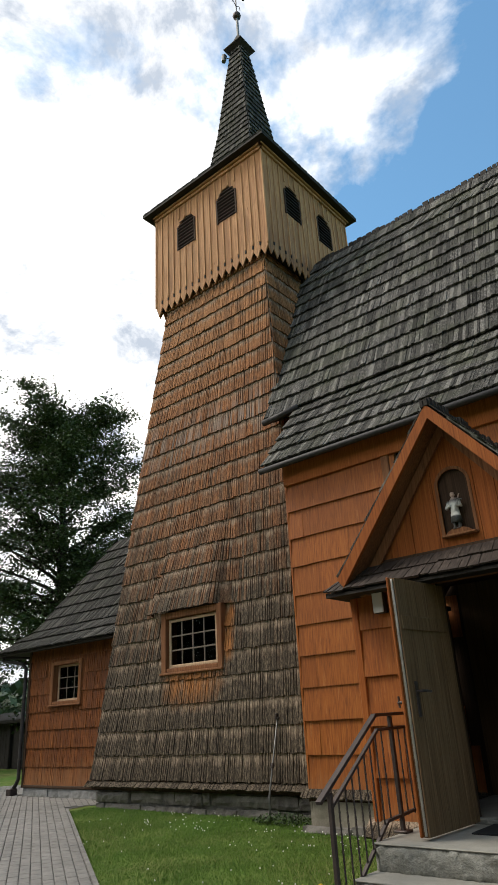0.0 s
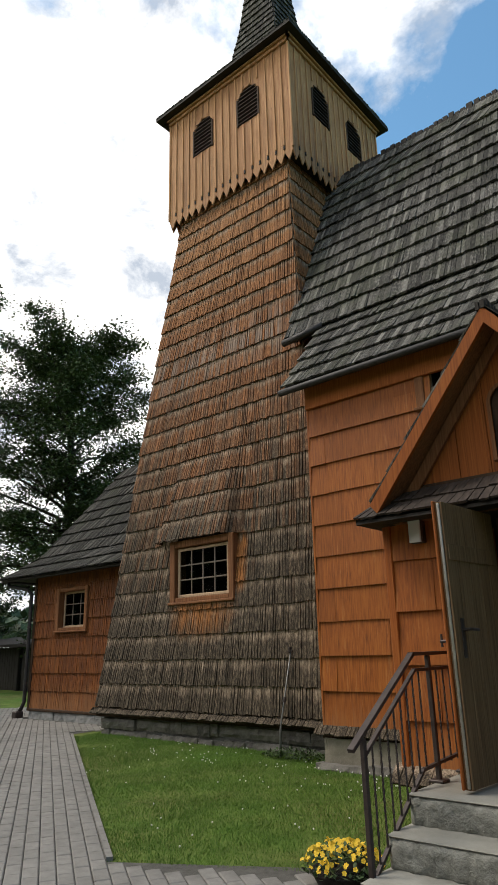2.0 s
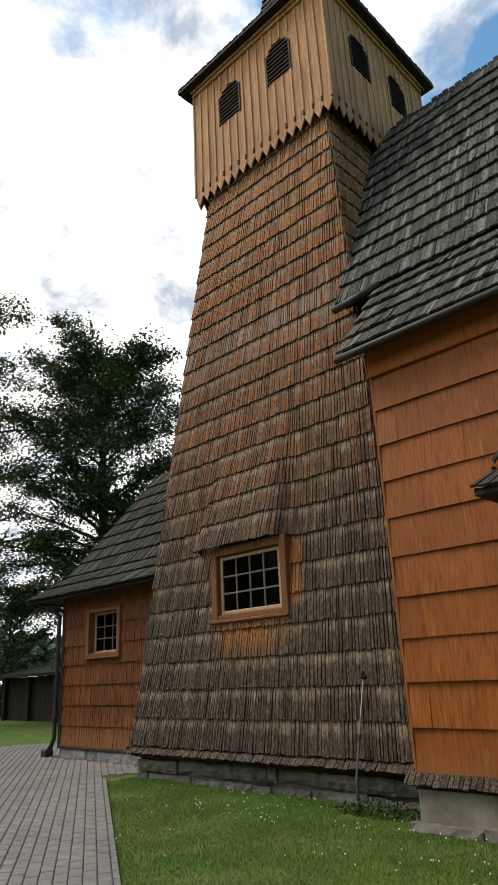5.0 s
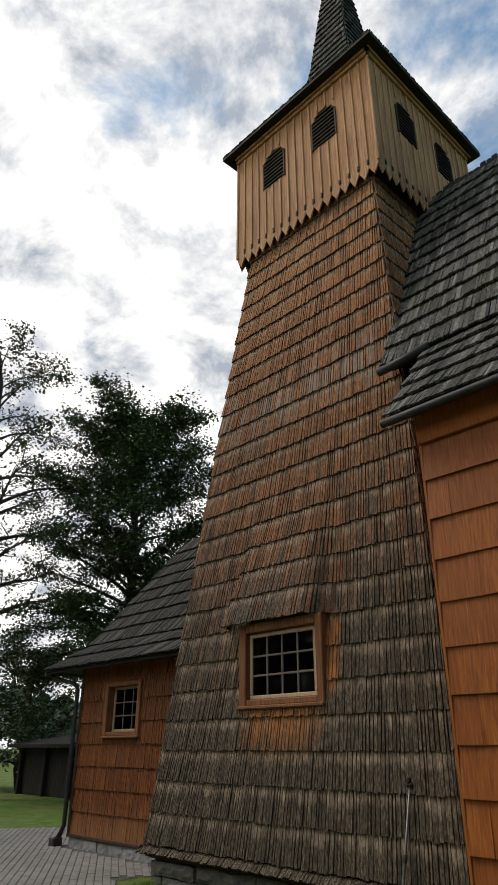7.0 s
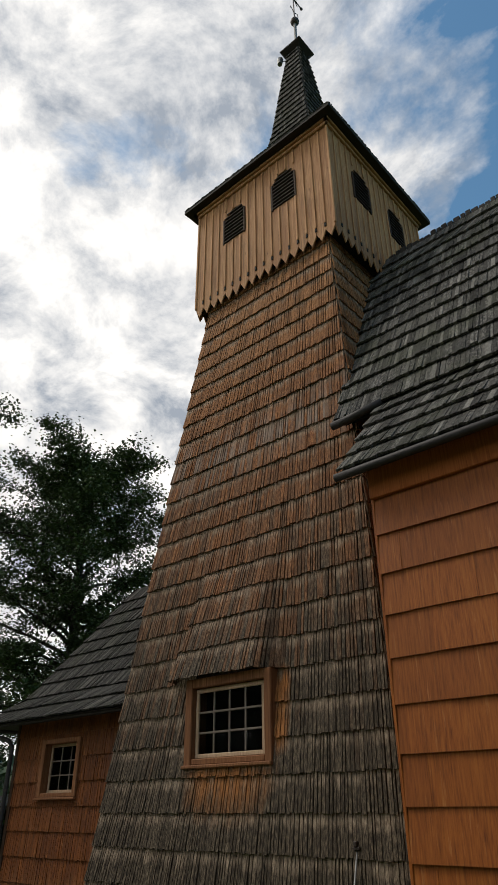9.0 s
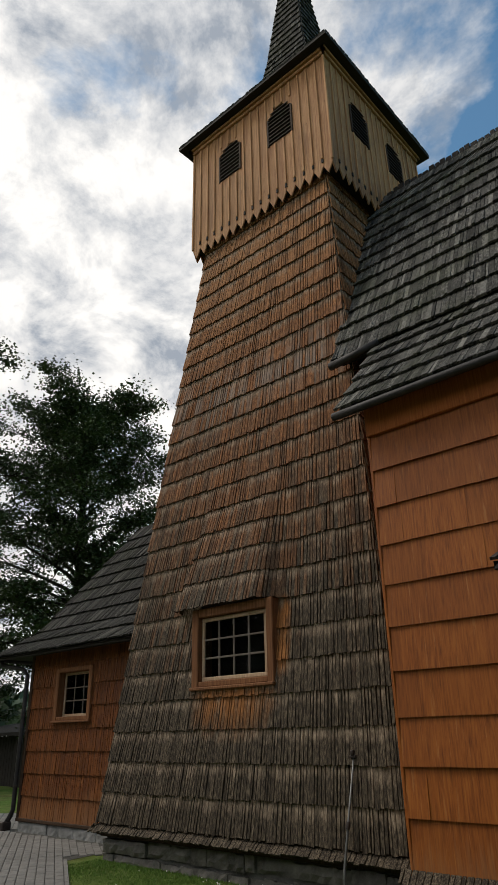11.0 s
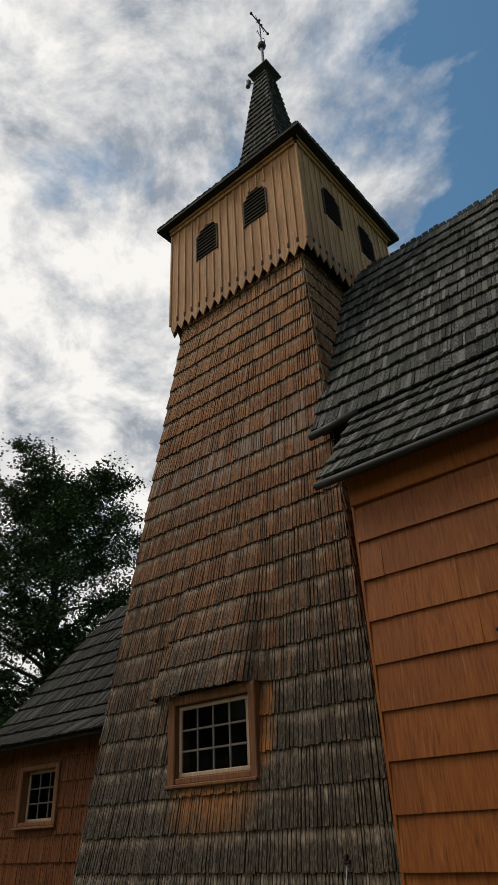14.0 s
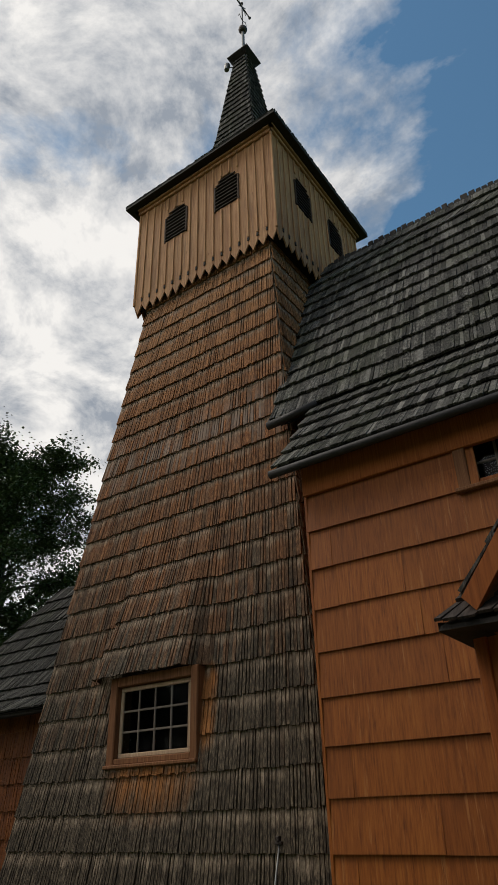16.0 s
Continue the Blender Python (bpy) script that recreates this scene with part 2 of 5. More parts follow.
def plain(name, base, rough=0.7, metallic=0.0, vary=0.25):
    m = Mat(name, rough, metallic, 0.35)
    n = m.noise((14, 14, 14), 1.0, 5, 0.65)
    return m.color(m.mix(m.math("MULTIPLY", n, vary), base, tuple(c * 0.45 for c in base))).bump(n, 0.15, 0.004).m


M_TOWER = tower_shingle_material()
M_ROOF = roof_shingle_material("mossy_grey_roof_shingle", 1.06)
M_SPIRE = roof_shingle_material("dark_spire_shingle", 0.72)
# copy of the roof shingle with the annex roof's shade in its tone
M_ROOF_SHADED = roof_shingle_material("shaded_roof_shingle", 0.5)
M_ORANGE = orange_shingle_material("orange_stained_shingle", (0.145, 0.038, 0.006), (0.295, 0.083, 0.011), (0.42, 0.140, 0.021))
M_ANNEX = orange_shingle_material("brown_orange_annex_shingle", (0.040, 0.011, 0.003), (0.150, 0.043, 0.007), (0.30, 0.100, 0.017))
M_PLANK = belfry_board("larch_plank", (0.16, 0.066, 0.024), (0.44, 0.225, 0.098), (0.64, 0.38, 0.185))
M_BATTEN = wood("larch_batten", (0.22, 0.098, 0.040), (0.52, 0.275, 0.122), (0.69, 0.42, 0.21), vary=0.5, stain=0.3)
M_TRIM = wood("brown_stained_trim", (0.095, 0.038, 0.016), (0.22, 0.092, 0.036), (0.34, 0.16, 0.070), vary=0.3)
M_BOARD = wood("orange_gable_board", (0.16, 0.043, 0.009), (0.32, 0.090, 0.016), (0.43, 0.145, 0.030), vary=0.5)
M_SASH = wood("pale_window_sash", (0.30, 0.19, 0.11), (0.48, 0.34, 0.22), (0.60, 0.46, 0.32), vary=0.2)
M_MUNTIN = wood("grey_window_bar", (0.11, 0.088, 0.068), (0.185, 0.152, 0.122), (0.26, 0.22, 0.18), vary=0.2)
M_DARKWOOD = wood("dark_brown_wood", (0.020, 0.011, 0.006), (0.055, 0.030, 0.016), (0.095, 0.055, 0.030), vary=0.4)
M_HOOD = wood("dark_hood_shingle", (0.014, 0.010, 0.008), (0.046, 0.033, 0.026), (0.11, 0.085, 0.070), grain=(40, 8, 8), vary=0.6)
M_DOOR = wood("dull_brown_door_wood", (0.065, 0.037, 0.017), (0.165, 0.098, 0.046), (0.26, 0.165, 0.085), vary=0.4)
M_BLACKWOOD = wood("near_black_wood", (0.010, 0.008, 0.006), (0.024, 0.019, 0.015), (0.045, 0.038, 0.030), vary=0.4)
M_GUTTER = metal("dark_brown_gutter", (0.022, 0.019, 0.018), 0.6, 0.1)
M_ZINC = metal("weathered_zinc", (0.16, 0.16, 0.155), 0.5, 0.6)
M_IRON = metal("dark_painted_iron", (0.045, 0.034, 0.030), 0.5, 0.4)
M_STEP = stone("grey_split_granite", (0.10, 0.10, 0.085), (0.33, 0.325, 0.285), 14.0, 0.9, 1.0)
M_TREAD = stone("smooth_grey_tread", (0.19, 0.18, 0.152), (0.33, 0.318, 0.275), 3.0, 0.85, 0.15)
M_PLINTH = stone("dark_field_stone", (0.075, 0.068, 0.060), (0.27, 0.25, 0.22), 5.0)
M_MORTAR = stone("dark_mortar", (0.07, 0.066, 0.06), (0.17, 0.162, 0.148), 9.0)
M_PLASTER = stone("stained_beige_plaster", (0.13, 0.118, 0.090), (0.36, 0.325, 0.255), 3.4, 0.95, 0.25)
M_WHITE_STONE = stone("whitewashed_stone", (0.16, 0.16, 0.152), (0.36, 0.355, 0.34), 5.0)
M_PAVER = stone("grey_concrete_paver", (0.135, 0.128, 0.117), (0.25, 0.238, 0.217), 7.0, 0.9, 0.2)
M_SAND = stone("dark_joint_sand", (0.05, 0.048, 0.042), (0.12, 0.115, 0.10), 10.0)
M_PLAQUE = plain("off_white_metal", (0.66, 0.67, 0.64), 0.45, 0.0, 0.15)
M_MAT = plain("black_rubber", (0.012, 0.012, 0.012), 0.9)
M_STEEL = metal("brushed_steel", (0.42, 0.40, 0.37), 0.35, 0.9)
M_BARK = stone("dark_bark", (0.020, 0.016, 0.012), (0.075, 0.062, 0.048), 9.0)


def leaf_material(name, dark, light):
    m = Mat(name, 0.55, 0, 0.3)
    p = m.piece()
    n = m.noise((0.35, 0.35, 0.35), 1.0, 3)
    m.color(m.ramp(m.math("ADD", m.math("MULTIPLY", p, 0.6), m.math("MULTIPLY", n, 0.4)), (0.15, dark), (0.85, light)))
    m.b.inputs["Transmission Weight"].default_value = 0.0
    return m.m


M_LEAF = leaf_material("broad_leaf", (0.024, 0.044, 0.014), (0.080, 0.115, 0.038))
M_BUSH = leaf_material("bush_leaf", (0.020, 0.040, 0.012), (0.07, 0.11, 0.035))
M_HILL = leaf_material("far_wood", (0.03, 0.05, 0.022), (0.075, 0.105, 0.05))
M_BLADE = leaf_material("grass_blade", (0.060, 0.130, 0.015), (0.170, 0.275, 0.046))
M_PETAL = plain("yellow_petal", (0.74, 0.49, 0.03), 0.6)
M_CLOVER = plain("white_clover", (0.75, 0.75, 0.68), 0.7)
g = Mat("lawn_soil", 0.95, 0, 0.1)
gn = g.noise((2.2, 2.2, 2.2), 1.0, 6, 0.65)
g.color(g.mix(g.ramp(g.noise((0.5, 0.5, 0.5), 1.0, 4), (0.35, 0.0), (0.65, 1.0)), g.ramp(gn, (0.35, (0.045, 0.10, 0.013)), (0.65, (0.090, 0.165, 0.026))),
              g.ramp(gn, (0.35, (0.095, 0.100, 0.030)), (0.65, (0.16, 0.165, 0.055))))).bump(g.noise((70, 70, 70)), 0.6, 0.02)
M_LAWN = g.m
gm = Mat("old_window_glass", 0.06, 0, 0.5)
gm.b.inputs["Transmission Weight"].default_value = 1.0
gm.b.inputs["IOR"].default_value = 1.25
gm.color((0.55, 0.60, 0.60))
M_GLASS = gm.m


# ---- mesh helpers ----
class Build:
    """Collects vertices, faces and one texture coordinate a vertex, for one mesh."""

    def __init__(self):
        self.v, self.f, self.uv = [], [], []

    def add(self, verts, faces, vs=None):
        k = len(self.v)
        self.v += [tuple(p) for p in verts]
        self.f += [tuple(i + k for i in f) for f in faces]
        self.uv += vs if vs else [0.0] * len(verts)
        return self

    def hexa(self, p, vs=None):
        """Eight corners: four of the foot, four of the head, both anticlockwise from outside."""
        return self.add(p, [(3, 2, 1, 0), (4, 5, 6, 7), (0, 1, 5, 4), (1, 2, 6, 5), (2, 3, 7, 6), (3, 0, 4, 7)], vs)

    def box(self, x0, x1, y0, y1, z0, z1, m=None):
        p = [Vector(c) for c in ((x0, y0, z0), (x1, y0, z0), (x1, y1, z0), (x0, y1, z0), (x0, y0, z1), (x1, y0, z1), (x1, y1, z1), (x0, y1, z1))]
        return self.hexa([m @ c for c in p] if m else p)

    def soft(self, x0, x1, y0, y1, z0, z1, r=0.008, m=None):
        """A box with bevelled edges."""
        r = min(r, 0.45 * min(x1 - x0, y1 - y0, z1 - z0))
        bm = bmesh.new()
        bmesh.ops.create_cube(bm, size=1, matrix=Matrix.Translation(((x0 + x1) / 2, (y0 + y1) / 2, (z0 + z1) / 2)) @ Matrix.Diagonal((x1 - x0, y1 - y0, z1 - z0, 1)))
        bmesh.ops.bevel(bm, geom=bm.edges[:], offset=r, segments=1, affect="EDGES")
        bm.verts.index_update()
        vs = [m @ v.co if m else v.co.copy() for v in bm.verts]
        self.add(vs, [[v.index for v in f.verts] for f in bm.faces])
        bm.free()
        return self

    def prism(self, outline, way):
        """An outline of 3D points, pushed along a vector."""
        n, w = len(outline), Vector(way)
        a = [Vector(p) for p in outline]
        return self.add(a + [p + w for p in a], [tuple(range(n))[::-1], tuple(range(n, 2 * n))] + [(i, (i + 1) % n, n + (i + 1) % n, n + i) for i in range(n)])

    def beam(self, a, b, w, h, up=(0, 0, 1)):
        """A straight bar from a to b, w wide and h high."""
        a, b = Vector(a), Vector(b)
        d = (b - a).normalized()
        s = d.cross(Vector(up)).normalized() * w / 2
        u = s.cross(d).normalized() * h / 2
        return self.hexa([a - s - u, a + s - u, b + s - u, b - s - u, a - s + u, a + s + u, b + s + u, b - s + u])

    def tube(self, points, radii, n=8):
        pts = [Vector(p) for p in points]
        if isinstance(radii, (int, float)):
            radii = [radii] * len(pts)
        k0, rows = len(self.v), []
        ref = Vector((0.31, 0.17, 0.94))
        for i, p in enumerate(pts):
            d = (pts[min(i + 1, len(pts) - 1)] - pts[max(i - 1, 0)]).normalized()
            s = d.cross(ref if abs(d.dot(ref)) < 0.95 else Vector((1, 0, 0))).normalized()
            u = s.cross(d)
            rows.append([p + (s * math.cos(a) + u * math.sin(a)) * radii[i] for a in (2 * math.pi * j / n for j in range(n))])
        faces = [(i * n + j, i * n + (j + 1) % n, (i + 1) * n + (j + 1) % n, (i + 1) * n + j) for i in range(len(pts) - 1) for j in range(n)]
        faces += [tuple(range(n))[::-1], tuple((len(pts) - 1) * n + j for j in range(n))]
        return self.add([v for r in rows for v in r], faces)

    def ball(self, c, r, squash=1.0, n=10, m=6):
        vs, fs = [], []
        for i in range(m + 1):
            t = math.pi * i / m
            for j in range(n):
                a = 2 * math.pi * j / n
                vs.append((c[0] + r * math.sin(t) * math.cos(a), c[1] + r * math.sin(t) * math.sin(a), c[2] + r * squash * math.cos(t)))
        for i in range(m):
            for j in range(n):
                fs.append((i * n + j, (i + 1) * n + j, (i + 1) * n + (j + 1) % n, i * n + (j + 1) % n))
        return self.add(vs, fs)

    def mesh(self, name, mat, smooth=False):
        me = bpy.data.meshes.new(name)
        me.from_pydata(self.v, [], self.f)
        if any(self.uv):
            layer = me.uv_layers.new(name="UVMap")
            ids = np.empty(len(me.loops), dtype=np.int32)
            me.loops.foreach_get("vertex_index", ids)
            uv = np.zeros((len(ids), 2), dtype=np.float32)
            uv[:, 1] = np.array(self.uv, dtype=np.float32)[ids]
            layer.data.foreach_set("uv", uv.ravel())
        me.materials.append(mat)
        if smooth:
            me.polygons.foreach_set("use_smooth", [True] * len(me.polygons))
        me.update()
        return me


PLACE = {}


def thing(name, at, label, category, group="", kind="", moved=(0, 0, 0)):
    ob = new(name)
    ob.location = Vector(at) + Vector(moved)
    ob.empty_display_size = 0.2
    PLACE[ob] = Matrix.Translation(at)
    return tagged(ob, label, category, group, kind)


def part(name, b, mat, parent, label="", smooth=False, kind=""):
    """One mesh, in world places, under a thing or a part of it."""
    ob = new(name, b.mesh(name, mat, smooth) if isinstance(b, Build) else b)
    ob.parent = parent
    ob.matrix_parent_inverse = PLACE[parent].inverted() if parent in PLACE else Matrix()
    PLACE[ob] = Matrix()
    if parent in PLACE and parent.data is not None:
        ob.matrix_parent_inverse = Matrix()
    return tagged(ob, label, kind=kind) if label or kind else ob


def solo(name, b, mat, label, category, kind="", smooth=False, group="", moved=(0, 0, 0)):
    ob = new(name, b.mesh(name, mat, smooth))
    ob.location = moved
    PLACE[ob] = Matrix()
    return tagged(ob, label, category, group, kind)


def arch(x0, x1, z0, z1, y, n=8):
    """Outline of an opening with a round head, anticlockwise from the lower left corner seen from -y."""
    r, c = (x1 - x0) / 2, (x0 + x1) / 2
    return [(x0, y, z0), (x1, y, z0)] + [(c + r * math.cos(a), y, z1 - r + r * math.sin(a)) for a in (math.pi * i / n for i in range(n + 1))]


# ---- shingles ----
def shingle_rows(start, along, up, out, widths, rise, laps, rng, rows, wide, thick, reach=1.32, bend=None, rag=0.012, gap=0.004, skip=None):
    """Yields the eight corners of shingles laid on a sloping face in rows. start: the face's lower point; along, up, out: unit vectors;
    widths(row) -> (from, to) along the row at its foot and head; bend(x, h) -> how far the face swells outward there."""
    for r in range(rows):
        a0, a1 = widths(r * rise)
        h0 = r * rise
        x = a0 - rng.uniform(0, wide[0])
        while x < a1:
            w = rng.uniform(*wide)
            l, e = max(x, a0), min(x + w, a1)
            x += w
            if e - l < 0.015:
                continue
            foot = h0 + rng.uniform(-rag, rag)
            head = h0 + rise * reach
            b0, b1 = widths(min(head, rows * rise))
            k = (b1 - b0) / (a1 - a0)
            l2, e2 = b0 + (l - a0) * k, b0 + (e - a0) * k
            if skip and skip((l + e) / 2, foot, head):
                continue
            tb = thick * rng.uniform(0.75, 1.3)
            base = laps + rng.uniform(-0.003, 0.003)
            g = gap * rng.uniform(0.2, 1.8)
            pts = []
            for (s, h, o) in ((l + g, foot, base + tb), (e - g, foot, base + tb), (e - g, foot, base), (l + g, foot, base),
                              (l2 + g, head, 0.012), (e2 - g, head, 0.012), (e2 - g, head, 0.002), (l2 + g, head, 0.002)):
                d = o + (bend(s, h, foot) if bend else 0.0)
                pts.append(start + along * s + up * h + out * d)
            yield r, pts


def lay(name, rows_of, mat, parent, singles=lambda r: False, rest_name="shingle_rows", rest_label="", piece_parent=None, limit=300, head=1.0):
    """Shingles in the rows that pass near the camera become single objects, the others one joined mesh."""
    joined, count = Build(), 0
    for r, p in rows_of:
        if singles(r) and count < limit:
            b = Build().hexa(p, [0.001] * 4 + [max(head, 0.001)] * 4)
            part(name, b, mat, piece_parent or parent)
            count += 1
        else:
            joined.hexa(p, [0.001] * 4 + [max(head, 0.001)] * 4)
    if joined.v:
        part(rest_name, joined, mat, piece_parent or parent, rest_label, kind="stuff")


# ---- ground ----
def ground_z(x, y):
    k = min(1.0, max(0.0, (-5.4 - x) / 5.6))
    return 0.03 * k * k * (3 - 2 * k)


CORNER, UDIR = Vector((-4.48, 4.33, 0)), Vector((-6.1, 3.95, 0)).normalized()
VDIR = Vector((UDIR.y, -UDIR.x, 0)) * -1.0
if VDIR.y > 0:
    VDIR = -VDIR


def paved(x, y):
    d = Vector((x, y, 0)) - CORNER
    s, v = d.dot(UDIR), d.dot(VDIR)
    if y > 10.02 and x > -15.05:
        return False
    if s >= 0:
        return 0 <= v < 4.6 and s < 15.5 or (v < 0 and v > -1.7 and s > 8.3 and x < -10.6)
    apron = 4.31 + (x + 4.48) * 0.50
    return y < min(apron, 5.3) and v < 4.6 and s > -9.5


def axis_steps(lo, hi, a, b, fine):
    steps = [a]
    while steps[-1] < b:
        steps.append(steps[-1] + fine)
    d = fine
    while steps[-1] < hi:
        d *= 1.35
        steps.append(min(hi, steps[-1] + d))
    d, low = fine, [a]
    while low[-1] > lo:
        d *= 1.35
        low.append(max(lo, low[-1] - d))
    return low[:0:-1] + steps


xs, ys = axis_steps(-900, 900, -18, 4, 0.5), axis_steps(-900, 900, -2, 12, 0.5)
b = Build()
b.add([(x, y, ground_z(x, y)) for y in ys for x in xs], [(j * len(xs) + i, j * len(xs) + i + 1, (j + 1) * len(xs) + i + 1, (j + 1) * len(xs) + i) for j in range(len(ys) - 1) for i in range(len(xs) - 1)])
ground = solo("ground", b, M_LAWN, "mown green lawn and meadow running to the horizon", "ground", "structure", True)

# ---- tower ----
TX, TY = -8.25, 11.87
Z0, Z1 = 0.36, 11.35


def tower_hx(z):
    return 2.65 - 0.0988 * (z - 0.47)


def tower_hy(z):
    return 2.84 - 0.1054 * (z - 0.37)


def front_y(z):
    return TY - tower_hy(z)


WX0, WX1, WZ0, WZ1 = -8.96, -7.60, 2.33, 3.31      # window opening of the tower
tower = thing("church_tower", (TX, TY, 0), "leaning-walled wooden church tower clad in weathered brown shingles", "tower")
b = Build()


def fp(x, z):
    return (x, front_y(z), z)


c = [[(TX - s * tower_hx(z), TY - q * tower_hy(z), z) for s, q in ((1, 1), (-1, 1), (-1, -1), (1, -1))] for z in (Z0, Z1)]
b.add(c[0] + c[1], [(1, 2, 6, 5), (2, 3, 7, 6), (3, 0, 4, 7), (4, 5, 6, 7), (3, 2, 1, 0)])
for quad in (((0, Z0), (1, Z0), (1, WZ0), (0, WZ0)), ((0, WZ1), (1, WZ1), (1, Z1), (0, Z1))):
    b.add([fp(TX + (-1 if s == 0 else 1) * tower_hx(z), z) for s, z in quad], [(0, 1, 2, 3)])
b.add([fp(TX - tower_hx(WZ0), WZ0), fp(WX0, WZ0), fp(WX0, WZ1), fp(TX - tower_hx(WZ1), WZ1)], [(0, 1, 2, 3)])
b.add([fp(WX1, WZ0), fp(TX + tower_hx(WZ0), WZ0), fp(TX + tower_hx(WZ1), WZ1), fp(WX1, WZ1)], [(0, 1, 2, 3)])
shaft = part("shaft_wall", b, M_DARKWOOD, tower, "dark boarding under the shingles")


def swell(s, h, foot):
    """The shingles swing out over the window head: a sharp hip on one side, a soft valley on the other."""
    z = 0.510 + h * 0.9945
    if 0.510 + foot * 0.9945 < 3.34 or z > 5.25:
        return 0.0
    left = -1.10 + 0.22 * (z - 3.37)
    right = 0.50 - 0.04 * (z - 3.37)
    d = max(left - s, (s - right) / 4.6)
    k = max(0.0, 1.0 - max(0.0, d) / 0.09)
    k = k * k * (3 - 2 * k)
    return 0.25 * k * ((5.25 - z) / 1.88) ** 1.1


RISE = 0.4095 / 0.9945
rng = random.Random(3)


def window_cut(s, foot, head):
    """True where a shingle would cross the window."""
    z0 = 0.510 + foot * 0.9945
    x = TX + s
    return WX0 - 0.07 < x < WX1 + 0.07 and 2.25 < z0 < 3.30


def front_rows():
    up = Vector((0, 0.1054, 1)).normalized()
    out = Vector((0, -1, 0.1054)).normalized()
    start = Vector((TX, front_y(0.510), 0.510))
    for r, p in shingle_rows(start, Vector((1, 0, 0)), up, out, lambda h: (-tower_hx(0.510 + h) - 0.02, tower_hx(0.510 + h) + 0.02), RISE, 0.034, rng, 27, (0.038, 0.072), 0.024, gap=0.006, bend=swell, skip=window_cut):
        if WX0 - 0.07 < (p[0].x + p[1].x) / 2 < WX1 + 0.07 and p[0].z < 2.25 < p[4].z:
            for i in range(4):
                p[i + 4] = p[i].lerp(p[i + 4], (2.27 - p[i].z) / (p[i + 4].z - p[i].z))
        yield r, p


lay("shingle", front_rows(), M_TOWER, tower, lambda r: r < 5, "upper_shingles", piece_parent=shaft)


def side_rows(sign):
    up = Vector((-sign * 0.0988, 0, 1)).normalized()
    out = Vector((sign, 0, 0.0988)).normalized()
    start = Vector((TX + sign * tower_hx(0.510), TY, 0.510))
    return shingle_rows(start, Vector((0, sign, 0)), up, out, lambda h: (-tower_hy(0.510 + h) - 0.02, tower_hy(0.510 + h) + 0.02), 0.4095 * 1.0048, 0.026, rng, 27, (0.038, 0.072), 0.024, gap=0.006)


lay("shingle", side_rows(1), M_TOWER, tower, rest_name="east_shingles", piece_parent=shaft)
lay("shingle", side_rows(-1), M_TOWER, tower, rest_name="west_shingles", piece_parent=shaft)
# the drip skirt at the foot
sk = part("drip_skirt", Build().box(TX - 2.62, TX + 2.62, TY - 2.80, TY + 2.80, 0.34, 0.40), M_DARKWOOD, tower)
for side, along, n0, w in (("f", Vector((1, 0, 0)), Vector((0, -1, 0)), tower_hx(0.5)), ("l", Vector((0, -1, 0)), Vector((-1, 0, 0)), tower_hy(0.5)), ("r", Vector((0, 1, 0)), Vector((1, 0, 0)), tower_hy(0.5))):
    o = tower_hy(0.5) if side == "f" else tower_hx(0.5)
    up = (Vector((0, 0, 0.13)) - n0 * 0.13).normalized()
    out = along.cross(up)
    start = Vector((TX, TY, 0.40)) + n0 * (o + 0.110)
    lay("skirt_shingle", shingle_rows(start, along, up, out, lambda h: (-w - 0.10, w + 0.10), 0.115, 0.0, rng, 1, (0.045, 0.085), 0.02, reach=1.15, rag=0.012, gap=0.005), M_TOWER, tower,
        lambda r: side == "f", "skirt_row", piece_parent=sk, head=0.0)

# the tower's window
win = part("window", Build().soft(WX0 - 0.115, WX0 + 0.02, 9.165, 9.47, 2.29, 3.40, 0.012), M_TRIM, tower, "small-paned window in a brown timber frame")
part("jamb", Build().soft(WX1 - 0.02, WX1 + 0.10, 9.165, 9.47, 2.29, 3.40, 0.012), M_TRIM, win)
part("head_trim", Build().soft(WX0 + 0.02, WX1 - 0.02, 9.17, 9.47, 3.275, 3.40, 0.01), M_TRIM, win)
part("sill", Build().soft(WX0 - 0.13, WX1 + 0.11, 9.13, 9.47, 2.255, 2.30, 0.01).soft(WX0 + 0.02, WX1 - 0.02, 9.175, 9.47, 2.30, 2.375, 0.01), M_TRIM, win)


def sash(parent, x0, x1, z0, z1, y, cols, rows, w=0.055, bar=0.027):
    b = Build()
    for p in ((x0, x1, z0, z0 + w), (x0, x1, z1 - w, z1)):
        b.soft(p[0], p[1], y, y + 0.045, p[2], p[3], 0.008)
    for a in (x0, x1 - w):
        b.soft(a, a + w, y + 0.001, y + 0.044, z0 + w, z1 - w, 0.008)
    part("sash", b, M_SASH, parent, "pale unpainted wooden sash")
    iw, ih = (x1 - x0 - 2 * w) / cols, (z1 - z0 - 2 * w) / rows
    for i in range(1, cols):
        xx = x0 + w + i * iw
        part("glazing_bar", Build().soft(xx - bar / 2, xx + bar / 2, y + 0.008, y + 0.038, z0 + w, z1 - w, 0.005), M_MUNTIN, parent)
    for j in range(1, rows):
        zz = z0 + w + j * ih
        part("glazing_bar", Build().soft(x0 + w, x1 - w, y + 0.010, y + 0.036, zz - bar / 2, zz + bar / 2, 0.005), M_MUNTIN, parent)
    for i in range(cols):
        for j in range(rows):
            xx, zz = x0 + w + i * iw, z0 + w + j * ih
            part("pane", Build().box(xx, xx + iw, y + 0.020, y + 0.024, zz, zz + ih), M_GLASS, parent)


